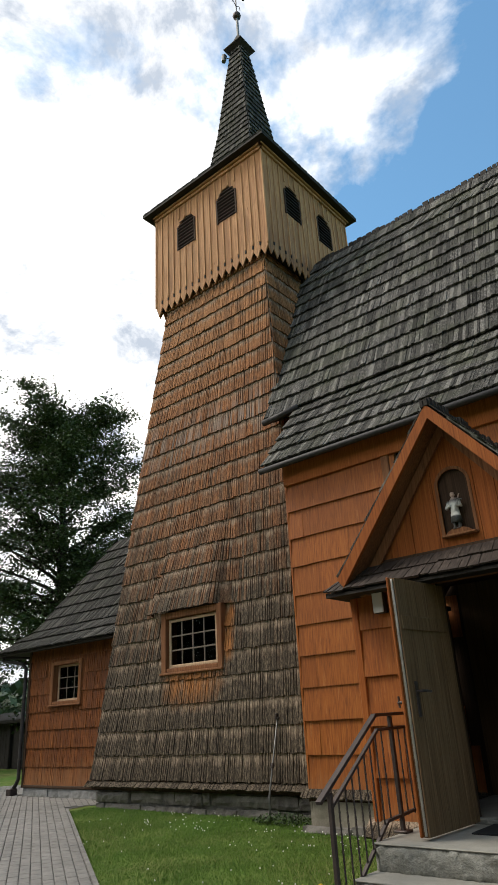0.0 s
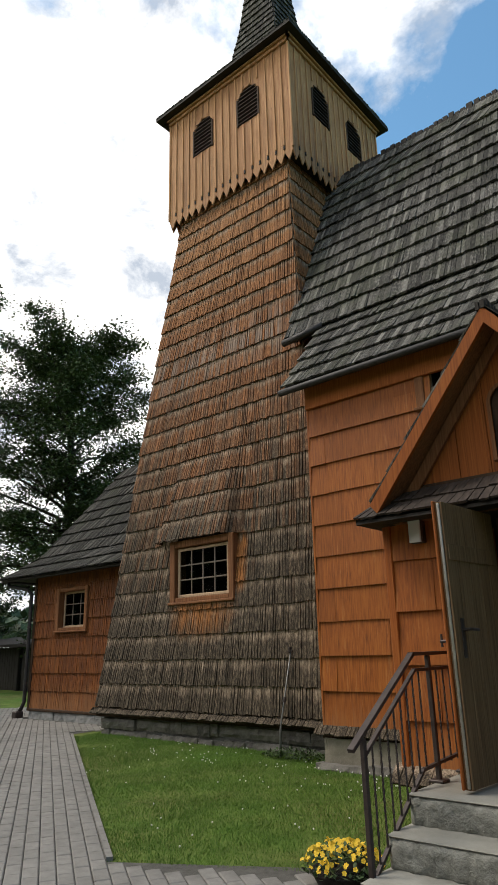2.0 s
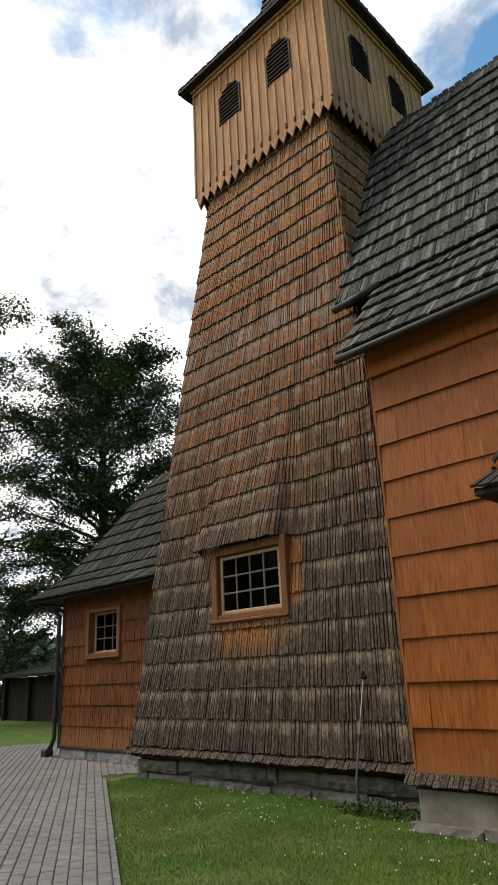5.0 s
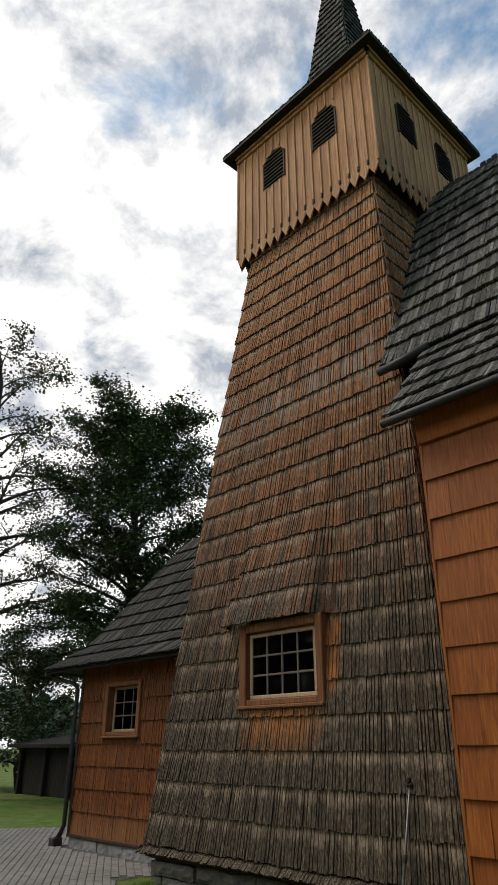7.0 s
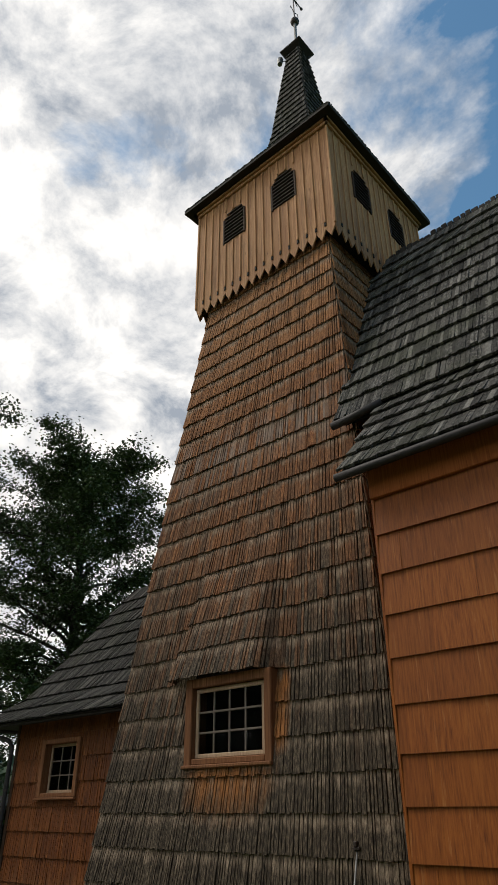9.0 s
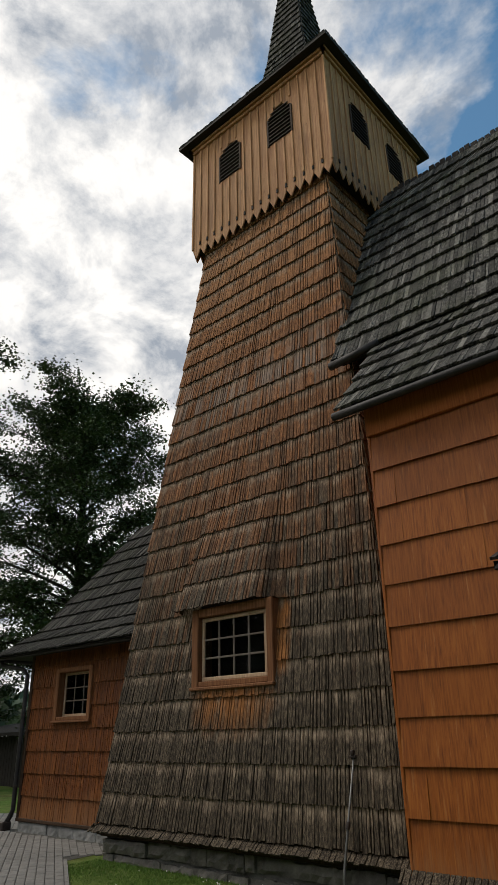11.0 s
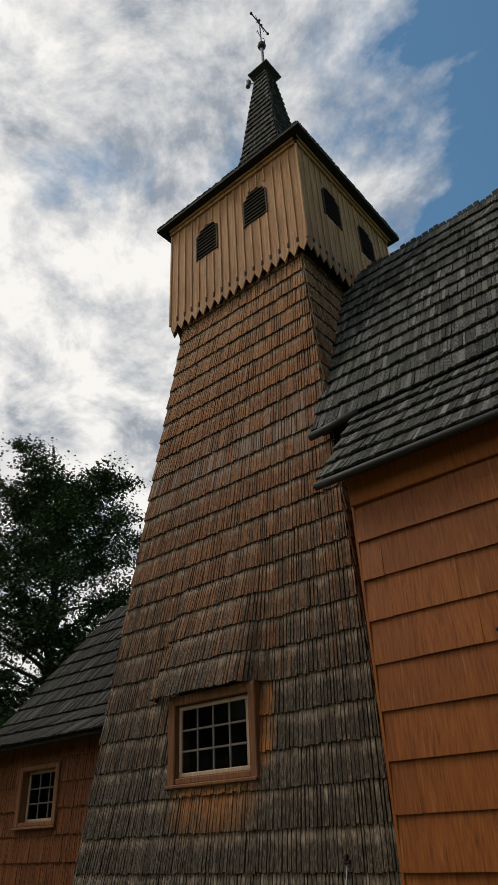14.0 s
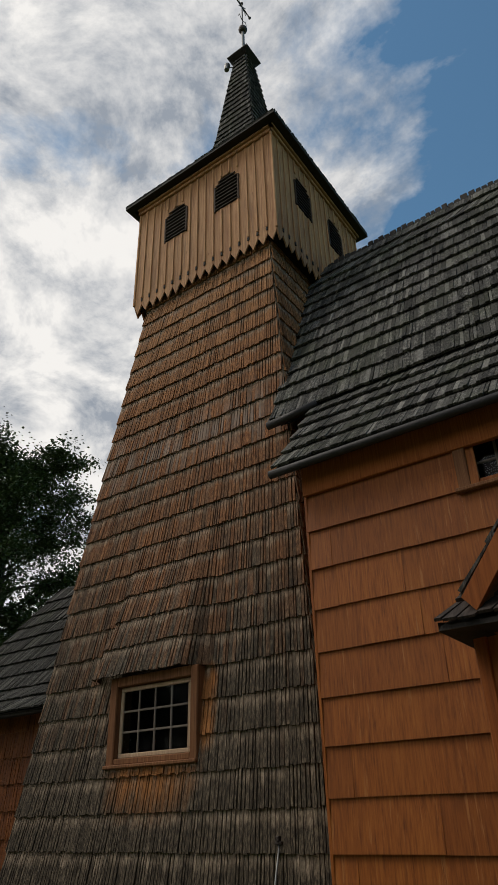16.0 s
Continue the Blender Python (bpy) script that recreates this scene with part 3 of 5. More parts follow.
# added box; its near-black walls keep the panes dark like an unlit room
part("window_recess", Build().box(WX0 - 0.05, WX1 + 0.05, 9.95, 10.0, 2.1, 3.6).box(WX0 - 0.08, WX0 - 0.05, 9.40, 10.0, 2.1, 3.6).box(WX1 + 0.05, WX1 + 0.08, 9.40, 10.0, 2.1, 3.6).box(WX0 - 0.08, WX1 + 0.08, 9.40, 10.0, 3.6, 3.65).box(WX0 - 0.08, WX1 + 0.08, 9.35, 10.0, 2.05, 2.1), M_BLACKWOOD, win, "near-black box added behind the panes")
sash(win, -8.925, -7.66, 2.38, 3.265, 9.235, 4, 3)

# stone plinth of the tower
plinth = thing("stone_plinth", (TX, 9.2, 0), "low dark fieldstone plinth under the shingled tower", "plinth", kind="structure")
core = part("plinth_core", Build().box(TX - 2.58, TX + 2.58, 9.16, TY + 2.7, -0.3, 0.345), M_MORTAR, plinth)
rs = random.Random(8)


def rough_block(x0, x1, y0, y1, z0, z1, r, cell=0.08, amp=0.02):
    """A split stone: its front is uneven."""
    b = Build()
    cols, rows_ = max(2, int((x1 - x0) / cell)), max(2, int((z1 - z0) / (cell * 0.7)))
    vs = []
    for j in range(rows_ + 1):
        for i in range(cols + 1):
            u, v = i / cols, j / rows_
            edge = min(u, 1 - u, v, 1 - v)
            x = x0 + (x1 - x0) * u + (0 if edge == 0 and v not in (0, 1) else r.uniform(-amp, amp) * 0.4)
            z = z0 + (z1 - z0) * v + (r.uniform(-amp, amp) * 0.4)
            y = y0 + (amp * 0.9 if edge == 0 else r.uniform(-amp, amp * 0.6))
            vs.append((x, y, z))
    k = len(vs)
    back = [(x, y1, z) for x, _, z in vs]
    w = cols + 1
    fs = [(j * w + i, j * w + i + 1, (j + 1) * w + i + 1, (j + 1) * w + i) for j in range(rows_) for i in range(cols)]
    ring = [i for i in range(w)] + [j * w + cols for j in range(1, rows_ + 1)] + [rows_ * w + i for i in range(cols - 1, -1, -1)] + [j * w for j in range(rows_ - 1, 0, -1)]
    fs += [(ring[(i + 1) % len(ring)], ring[i], k + ring[i], k + ring[(i + 1) % len(ring)]) for i in range(len(ring))]
    return b.add(vs + back, fs)


for z0, z1 in ((-0.12, 0.115), (0.13, 0.335)):
    x = TX - 2.6
    while x < TX + 2.6:
        w = rs.choice((0.16, 0.26, 0.38, 0.55, 0.9)) * rs.uniform(0.85, 1.15)
        e = min(x + w, TX + 2.62)
        if e - x > 0.1:
            part("stone", rough_block(x + 0.006, e - 0.006, 9.10 + rs.uniform(-0.03, 0.03), 9.19, z0 + rs.uniform(0, 0.02), z1 - rs.uniform(0, 0.035), rs, amp=0.026), M_PLINTH, core)
        x = e

# ---- belfry ----
BH = 1.86
belfry = thing("belfry", (TX, TY, 11.2), "overhanging belfry of pale larch boards with pointed ends", "belfry")
# near-black core: the darkness inside the sound holes is its colour
core = part("belfry_wall", Build().box(TX - BH + 0.05, TX + BH - 0.05, TY - BH + 0.05, TY + BH - 0.05, 11.33, 14.30), M_BLACKWOOD, belfry, "near-black core behind the planks and sound holes")
N_B = 17
BW = 2 * BH / N_B
LOUV = ((-1.03, -0.415), (0.385, 1.0))      # the two sound holes, along a face
LZ0, LZ1 = 12.76, 13.74
rb = random.Random(5)


def face_matrix(k):
    """Side k of the belfry: local x along it, -y outward."""
    return Matrix.Translation((TX, TY, 0)) @ Matrix.Rotation(math.pi / 2 * k, 4, "Z")


def hole_top(s, a, c_):
    u = abs(s - (a + c_) / 2) / ((c_ - a) / 2)
    return LZ1 if u < 0.45 else LZ1 - 0.24 * (u - 0.45) / 0.55


for k in range(4):
    m = face_matrix(k)
    for i in range(N_B):
        s0, s1 = -BH + i * BW, -BH + (i + 1) * BW
        y = -BH - rb.uniform(0.0, 0.006)
        tip = 11.10 + rb.uniform(-0.012, 0.012)
        mid = (s0 + s1) / 2 + rb.uniform(-0.01, 0.01)
        hole = [h for h in LOUV if s1 > h[0] + 0.02 and s0 < h[1] - 0.02]
        back = m.to_3x3() @ Vector((0, 0.028, 0))

        def board(*outline):
            part("plank", Build().prism([m @ Vector(p) for p in outline], back), M_PLANK, core)

        lo = [(s0 + 0.003, y, 11.32), (mid, y, tip), (s1 - 0.003, y, 11.32)]
        a_, e_ = s0 + 0.003, s1 - 0.003
        if hole:
            h = hole[0]
            l_, r_ = max(a_, h[0]), min(e_, h[1])
            ta, tb_ = hole_top(l_, *h), hole_top(r_, *h)
            if l_ > a_ + 0.015:
                board(*lo[:2], lo[2], (e_, y, LZ0), (l_, y, LZ0), (l_, y, ta), (e_, y, tb_), (e_, y, 14.28), (a_, y, 14.28))
            elif r_ < e_ - 0.015:
                board(*lo, (e_, y, 14.28), (a_, y, 14.28), (a_, y, ta), (r_, y, tb_), (r_, y, LZ0), (a_, y, LZ0))
            else:
                board(*lo, (e_, y, LZ0), (a_, y, LZ0))
                board((a_, y, ta), (e_, y, tb_), (e_, y, 14.28), (a_, y, 14.28))
        else:
            board(*lo, (e_, y, 14.28), (a_, y, 14.28))
        if i == 0:
            continue
        # cover strip over the joint, ending in a small dark peg
        inside = [h for h in LOUV if h[0] - 0.03 < s0 < h[1] + 0.03]
        for z0, z1 in (((11.50, LZ0 - 0.02), (LZ1 + 0.01, 14.28)) if inside else ((11.50, 14.28),)):
            part("cover_strip", Build().soft(s0 - 0.024, s0 + 0.024, y - 0.024, y - 0.001, z0, z1, 0.007, m), M_BATTEN, core)
        part("peg", Build().soft(s0 - 0.026, s0 + 0.026, y - 0.020, y + 0.004, 11.40, 11.495, 0.012, m), M_BLACKWOOD, core)
    for a, c_ in LOUV:
        # near-black panel behind the slats, put in for the unlit inside
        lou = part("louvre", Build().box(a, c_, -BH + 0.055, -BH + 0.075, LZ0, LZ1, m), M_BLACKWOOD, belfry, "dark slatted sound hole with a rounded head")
        n = 9
        for j in range(n):
            z = LZ0 + 0.02 + (LZ1 - LZ0 - 0.05) * j / n
            inset = 0.0 if z < LZ1 - 0.26 else 0.30 * (c_ - a) * (z - LZ1 + 0.26) / 0.26 * 0.9
            p = [(a + inset, -BH - 0.035, z), (c_ - inset, -BH - 0.035, z), (c_ - inset, -BH + 0.05, z + 0.075), (a + inset, -BH + 0.05, z + 0.075)]
            part("slat", Build().prism([m @ Vector(q) for q in p], (0, 0, 0.018)), M_DARKWOOD, lou)
        for e in (a, c_):
            part("slat_frame", Build().soft(e - 0.02, e + 0.02, -BH - 0.035, -BH + 0.02, LZ0 - 0.02, LZ1 - 0.24, 0.006, m), M_DARKWOOD, lou)
    part("cornice", Build().soft(-BH - 0.06, BH + 0.06, -BH - 0.06, -BH - 0.002, 14.17, 14.25, 0.012, m).soft(-BH - 0.11, BH + 0.11, -BH - 0.11, -BH - 0.002, 14.252, 14.31, 0.012, m), M_PLANK, belfry)
    part("corner_board", Build().soft(-BH - 0.03, -BH + 0.02, -BH - 0.03, -BH + 0.02, 11.36, 14.17, 0.008, m), M_BATTEN, belfry)

# ---- spire ----
spire = thing("spire", (TX, TY, 14.3), "slender dark shingled spire flaring over the belfry eaves", "spire")
PROFILE = ((2.12, 14.36), (1.50, 14.72), (0.98, 15.40), (0.74, 16.3), (0.57, 17.4), (0.38, 19.3), (0.18, 21.15))
b = Build()
vs = [(TX + sx * h, TY + sy * h, z) for h, z in PROFILE for sx, sy in ((-1, -1), (1, -1), (1, 1), (-1, 1))]
fs = [(4 * i + j, 4 * i + (j + 1) % 4, 4 * i + 4 + (j + 1) % 4, 4 * i + 4 + j) for i in range(len(PROFILE) - 1) for j in range(4)] + [(3, 2, 1, 0), (24, 25, 26, 27)]
b.add(vs, fs)
skin = part("spire_boarding", b, M_BLACKWOOD, spire)
part("eave_board", Build().box(TX - 2.13, TX + 2.13, TY - 2.13, TY + 2.13, 14.315, 14.38), M_BLACKWOOD, spire)
rp = random.Random(11)
joined = Build()
for (h0, z0), (h1, z1) in zip(PROFILE, PROFILE[1:]):
    run, ht = h0 - h1, z1 - z0
    slope = math.hypot(run, ht)
    n = max(1, round(slope / 0.24))
    for k in range(4):
        m = face_matrix(k)
        up = Vector((0, run / slope, ht / slope))
        out = Vector((0, -ht / slope, run / slope))
        for r, p in shingle_rows(Vector((0, -h0, z0)), Vector((1, 0, 0)), up, out, lambda h, h0=h0, run=run, slope=slope: (-(h0 - run * min(h, slope) / slope) - 0.012, h0 - run * min(h, slope) / slope + 0.012),
                                 slope / n, 0.020, rp, n, (0.05, 0.09), 0.032, reach=1.22, rag=0.006):
            joined.hexa([m @ q for q in p], [0.0] * 4 + [1.0] * 4)
part("spire_shingles", joined, M_SPIRE, skin, "small dark shingles in close rows", kind="stuff")
b = Build()
vs = [(TX + sx * h, TY + sy * h, z) for h, z in ((0.20, 21.05), (0.36, 21.18), (0.36, 21.22), (0.15, 21.55), (0.04, 21.90)) for sx, sy in ((-1, -1), (1, -1), (1, 1), (-1, 1))]
b.add(vs, [(4 * i + j, 4 * i + (j + 1) % 4, 4 * i + 4 + (j + 1) % 4, 4 * i + 4 + j) for i in range(4) for j in range(4)] + [(3, 2, 1, 0), (16, 17, 18, 19)])
part("spire_cap", b, M_BLACKWOOD, spire, "small flared dark cap")
part("rod", Build().tube([(TX, TY, 21.8), (TX, TY, 22.75)], 0.045, 8), M_ZINC, spire, "pale metal rod")
part("ball", Build().ball((TX, TY, 22.85), 0.14), M_IRON, spire, "dark metal ball", True)
b = Build().tube([(TX, TY, 22.90), (TX, TY, 24.35)], 0.022, 6).tube([(TX, TY - 0.42, 24.15), (TX, TY + 0.42, 24.15)], 0.022, 6)
for q in (-1, 1):
    b.ball((TX, TY + q * 0.42, 24.15), 0.05, n=6, m=4)
    b.tube([(TX, TY + q * 0.20, 23.95), (TX, TY, 24.15), (TX, TY - q * 0.20, 24.35)], 0.012, 5)
    b.tube([(TX, TY + q * 0.02, 23.35), (TX, TY + q * 0.17, 23.50), (TX, TY + q * 0.20, 23.35)], 0.012, 5)
b.ball((TX, TY, 24.35), 0.05, n=6, m=4)
part("cross", b, M_IRON, spire, "wrought iron cross with curled arms")
part("bracket", Build().tube([(TX - 0.2, TY - 0.1, 20.95), (TX - 0.46, TY - 0.22, 21.02)], 0.014, 6), M_IRON, spire)
part("gong", Build().tube([(TX - 0.47, TY - 0.24, 20.88), (TX - 0.47, TY - 0.20, 21.16)], [0.07, 0.09], 8), M_ZINC, spire, "small pale metal gong on a bracket")

# ---- nave ----
NX0, NX1, NY = -5.345, 5.0, 8.50
EAVE, KINK, RIDGE = (8.26, 5.22), (9.42, 6.70), (TY, 11.70)
nave = thing("church_nave", (0, 11, 0), "shingled wooden church nave with orange-stained walls and a steep roof", "church")
NWX0, NWX1, NWZ0, NWZ1 = -3.45, -2.70, 4.50, 5.05
b = Build()
for x0, x1, z0, z1 in ((NX0, NX1, 0.33, NWZ0), (NX0, NWX0, NWZ0, NWZ1), (NWX1, NX1, NWZ0, NWZ1), (NX0, NX1, NWZ1, 5.44)):
    b.box(x0, x1, NY, NY + 0.18, z0, z1)
wall = part("south_wall", b, M_DARKWOOD, nave)
part("north_wall", Build().box(NX0, NX1, 15.1, 15.28, 0.33, 5.3), M_ORANGE, nave)
for x in (NX0, NX1 - 0.15):
    part("gable_wall", Build().prism([(x, NY + 0.18, 0.33), (x, 15.1, 0.33), (x, 15.1, 5.3), (x, TY, 11.45), (x, 9.5, 6.55), (x, NY + 0.18, 5.3)], (0.15, 0, 0)), M_ORANGE, nave)
part("corner_board", Build().soft(NX0 - 0.006, NX0 + 0.03, NY - 0.036, NY + 0.02, 0.40, 5.12, 0.006), M_ORANGE, nave)
rn = random.Random(21)


def nave_skip(s, foot, head):
    return (NWX0 - 0.12 < s < NWX1 + 0.12 and 0.483 + head > NWZ0 + 0.15) or (-2.9 < s < -0.8 and 0.483 + foot < 2.7)


nave_rows = shingle_rows(Vector((0, NY, 0.483)), Vector((1, 0, 0)), Vector((0, 0, 1)), Vector((0, -1, 0)), lambda h: (NX0 + 0.03, 1.6), 0.4385, 0.020, rn, 10, (0.45, 1.1), 0.022, reach=1.18, rag=0.003, gap=0.0006, skip=nave_skip)
lay("wall_shingle", nave_rows, M_ORANGE, nave, lambda r: r < 9, "wall_shingles", piece_parent=wall)
part("frieze_board", Build().soft(NX0, NX1, NY - 0.066, NY - 0.001, 4.87, 5.42, 0.006), M_BOARD, nave, "reddish board under the eaves")
sk = part("drip_board", Build().box(NX0 - 0.02, NX1, NY - 0.02, NY + 0.1, 0.35, 0.40), M_DARKWOOD, nave)
up = Vector((0, 0.14, 0.16)).normalized()
lay("skirt_shingle", shingle_rows(Vector((0, NY - 0.125, 0.395)), Vector((1, 0, 0)), up, Vector((1, 0, 0)).cross(up), lambda h: (NX0 - 0.10, 0.6), 0.13, 0.0, rn, 1, (0.045, 0.085), 0.02, reach=1.1, rag=0.012, gap=0.005), M_TOWER, nave, lambda r: True, "skirt_row", piece_parent=sk, head=0.0)
nplinth = thing("plaster_plinth", (-3, 8.5, 0), "stained beige plaster plinth on a ledge of field stone", "plinth", kind="structure")
b = Build()
nn = 60
vs, fs = [], []
for j, (yy, zz) in enumerate(((8.42, 0.06), (8.43, 0.16), (8.435, 0.26), (8.44, 0.36))):
    for i in range(nn + 1):
        x = NX0 + 0.03 + (NX1 - NX0) * i / nn
        vs.append((x, yy + 0.012 * noise.noise((x * 3, zz * 6, 2)), zz))
fs = [(j * (nn + 1) + i, j * (nn + 1) + i + 1, (j + 1) * (nn + 1) + i + 1, (j + 1) * (nn + 1) + i) for j in range(3) for i in range(nn)]
b.add(vs, fs).box(NX0 + 0.02, NX1, 8.455, 15.2, -0.1, 0.358)
b.box(NX0 + 0.031, NX0 + 0.06, 8.43, 8.455, 0.06, 0.35)
pc = part("plaster_face", b, M_PLASTER, nplinth)
x = NX0 - 0.05
while x < -2.9:
    w = rs.uniform(0.35, 0.8)
    part("ledge_stone", rough_block(x + 0.01, x + w - 0.01, 8.30 + rs.uniform(-0.03, 0.03), 8.45, -0.1, 0.09 + rs.uniform(-0.02, 0.03), rs), M_PLINTH, pc)
    x += w
part("short_board", Build().soft(NWX0 - 0.75, NWX0 - 0.11, NY - 0.027, NY - 0.001, 4.43, 4.865, 0.004), M_ORANGE, nave)
# small window under the eaves
nwin = part("window", Build().soft(NWX0 - 0.12, NWX0 + 0.005, NY - 0.05, NY + 0.14, NWZ0 - 0.06, 5.10, 0.01), M_TRIM, nave, "small deep-set window under the eaves")
part("jamb", Build().soft(NWX1 - 0.005, NWX1 + 0.12, NY - 0.05, NY + 0.14, NWZ0 - 0.06, 5.10, 0.01), M_TRIM, nwin)
part("sill", Build().soft(NWX0 - 0.15, NWX1 + 0.15, NY - 0.085, NY + 0.14, NWZ0 - 0.10, NWZ0 - 0.055, 0.01), M_TRIM, nwin)
part("head_trim", Build().soft(NWX0 + 0.005, NWX1 - 0.005, NY - 0.05, NY + 0.14, NWZ1 - 0.02, 5.10, 0.01), M_TRIM, nwin)
sash(nwin, NWX0 + 0.01, NWX1 - 0.01, NWZ0 - 0.05, NWZ1 - 0.025, NY + 0.10, 3, 2, 0.05)
# roof
b = Build()
north = [(2 * TY - y, z) for y, z in (KINK, EAVE)]
b.prism([(-5.60, *EAVE), (-5.60, *KINK), (-5.60, KINK[0], KINK[1] - 0.12), (-5.60, EAVE[0], EAVE[1] - 0.06)], (NX1 + 5.58, 0, 0))
b.prism([(-6.20, *KINK), (-6.55, *RIDGE), (-6.55, RIDGE[0], RIDGE[1] - 0.14), (-6.20, KINK[0], KINK[1] - 0.10)], (NX1 + 6.2, 0, 0))
b.prism([(-6.3, *RIDGE), (-6.3, *north[0]), (-6.3, *north[1]), (-6.3, north[1][0], north[1][1] - 0.1), (-6.3, RIDGE[0], RIDGE[1] - 0.14)], (NX1 + 6.3, 0, 0))
roof = part("nave_roof", b, M_BLACKWOOD, nave, "steep roof of mossy grey shingles")


def roof_rows(p0, p1, left, right, n, seed, thick=0.030):
    dy, dz = p1[0] - p0[0], p1[1] - p0[1]
    L = math.hypot(dy, dz)
    up, out = Vector((0, dy / L, dz / L)), Vector((0, -dz / L, dy / L))
    return shingle_rows(Vector((0, *p0)), Vector((1, 0, 0)), up, out, lambda h: (left(p0[1] + min(h, L) * dz / L), right), L / n, 0.034, random.Random(seed), n, (0.042, 0.088), thick, reach=1.22, rag=0.018, gap=0.003)


lay("roof_shingle", roof_rows(EAVE, KINK, lambda z: -5.63, 3.2, 5, 31), M_ROOF, nave, lambda r: r < 4, "lower_roof_shingles", piece_parent=roof)
up_p0 = (KINK[0] - 0.06, KINK[1] - 0.03)
lay("roof_shingle", roof_rows(up_p0, RIDGE, lambda z: min(-6.30, TX + tower_hx(min(z, 11.0)) - 0.10) if z < 11.2 else -6.42, 3.2, 13, 32, 0.034), M_ROOF, nave, rest_name="upper_roof_shingles", piece_parent=roof)
b = Build()
x = -6.3
while x < NX1:
    w = rn.uniform(0.09, 0.16)
    hh = rn.uniform(0.07, 0.14)
    b.hexa([(x, TY - 0.05, 11.63), (x + w * 0.8, TY - 0.05, 11.63), (x + w * 0.8, TY + 0.02, 11.65), (x, TY + 0.02, 11.65), (x, TY - 0.02, 11.69 + hh), (x + w * 0.8, TY - 0.02, 11.69 + hh), (x + w * 0.8, TY + 0.03, 11.69 + hh), (x, TY + 0.03, 11.69 + hh)])
    x += w
part("ridge_comb", b, M_BLACKWOOD, roof, "ragged dark comb of shingle ends along the ridge", kind="stuff")
b = Build().tube([(-5.64, 8.215, 5.155), (-5.2, 8.215, 5.157), (NX1, 8.215, 5.19)], 0.050, 12)
part("gutter", b, M_GUTTER, nave, "dark brown half-round eaves gutter", True)
part("gutter", Build().tube([(-6.36, 9.33, 6.62), (-6.0, 9.33, 6.64), (-5.52, 9.33, 6.68)], 0.062, 12), M_GUTTER, nave, "short dark gutter beside the tower", True)
part("fascia", Build().soft(-5.60, NX1, 8.275, 8.31, 5.165, 5.215, 0.006), M_DARKWOOD, nave)
part("flashing", Build().prism([(-6.34, 9.30, 6.68), (-6.05, 9.40, 6.70), (-6.14, 9.62, 7.25), (-6.30, 9.60, 7.2)], (0.0, 0.03, 0.01)), M_GUTTER, nave, "dark sheet-metal flashing against the tower")

# ---- annex ----
AX0, AX1, AY = -14.72, -9.6, 10.10
ANNEX_AT = (-0.18, 0.0, -0.10)       # the annex stands this far from its drawn place
annex = thing("church_annex", (-12.5, 12, 0), "low shingled annex with a hipped roof behind the tower", "annex", moved=ANNEX_AT)
AW = (-13.68, -12.66, 2.14, 2.98)
b = Build()
for x0, x1, z0, z1 in ((AX0, AX1, 0.34, AW[2]), (AX0, AW[0], AW[2], AW[3]), (AW[1], AX1, AW[2], AW[3]), (AX0, AX1, AW[3], 3.5)):
    b.box(x0, x1, AY, AY + 0.15, z0, z1)
b.box(AX0, AX0 + 0.15, AY + 0.15, 13.7, 0.34, 3.5).box(AX0, AX1, 13.7, 13.85, 0.34, 3.5)
awall = part("annex_wall", b, M_DARKWOOD, annex)
ra = random.Random(41)
lay("wall_shingle", shingle_rows(Vector((0, AY, 0.36)), Vector((1, 0, 0)), Vector((0, 0, 1)), Vector((0, -1, 0)), lambda h: (AX0 - 0.01, AX1), 0.395, 0.024, ra, 8, (0.05, 0.085), 0.016, reach=1.15, rag=0.006,
                                 skip=lambda s, f, h: AW[0] - 0.1 < s < AW[1] + 0.1 and 0.36 + h > AW[2] - 0.05 and 0.36 + f < AW[3] - 0.10), M_ANNEX, annex, lambda r: r < 4, "upper_wall_shingles", piece_parent=awall)
b = Build()
for x0, x1, z0, z1 in ((AW[0] - 0.12, AW[1] + 0.12, 1.93, AW[2] - 0.10), (AW[0] - 0.12, AW[1] + 0.12, AW[3] + 0.06, 3.135)):
    xx = x0
    while xx < x1:
        w = ra.uniform(0.05, 0.085)
        b.soft(xx + 0.002, min(xx + w, x1) - 0.002, AY - 0.028, AY, z0, z1, 0.004)
        xx += w
part("short_shingles", b, M_ANNEX, awall, kind="stuff")
part("corner_board", Build().soft(AX0 - 0.04, AX0 + 0.05, AY - 0.05, AY + 0.03, 0.36, 3.40, 0.008), M_DARKWOOD, annex)
part("base_board", Build().soft(AX0 - 0.04, AX1, AY - 0.06, AY + 0.05, 0.31, 0.37, 0.01), M_DARKWOOD, annex)
awin = part("window", Build().soft(AW[0] - 0.10, AW[0] + 0.01, AY - 0.07, AY + 0.15, AW[2] - 0.06, AW[3] + 0.07, 0.01), M_TRIM, annex, "small deep-set window in a brown frame")
part("jamb", Build().soft(AW[1] - 0.01, AW[1] + 0.10, AY - 0.07, AY + 0.15, AW[2] - 0.06, AW[3] + 0.07, 0.01), M_TRIM, awin)
part("head_trim", Build().soft(AW[0] + 0.01, AW[1] - 0.01, AY - 0.068, AY + 0.15, AW[3] - 0.01, AW[3] + 0.07, 0.01), M_TRIM, awin)
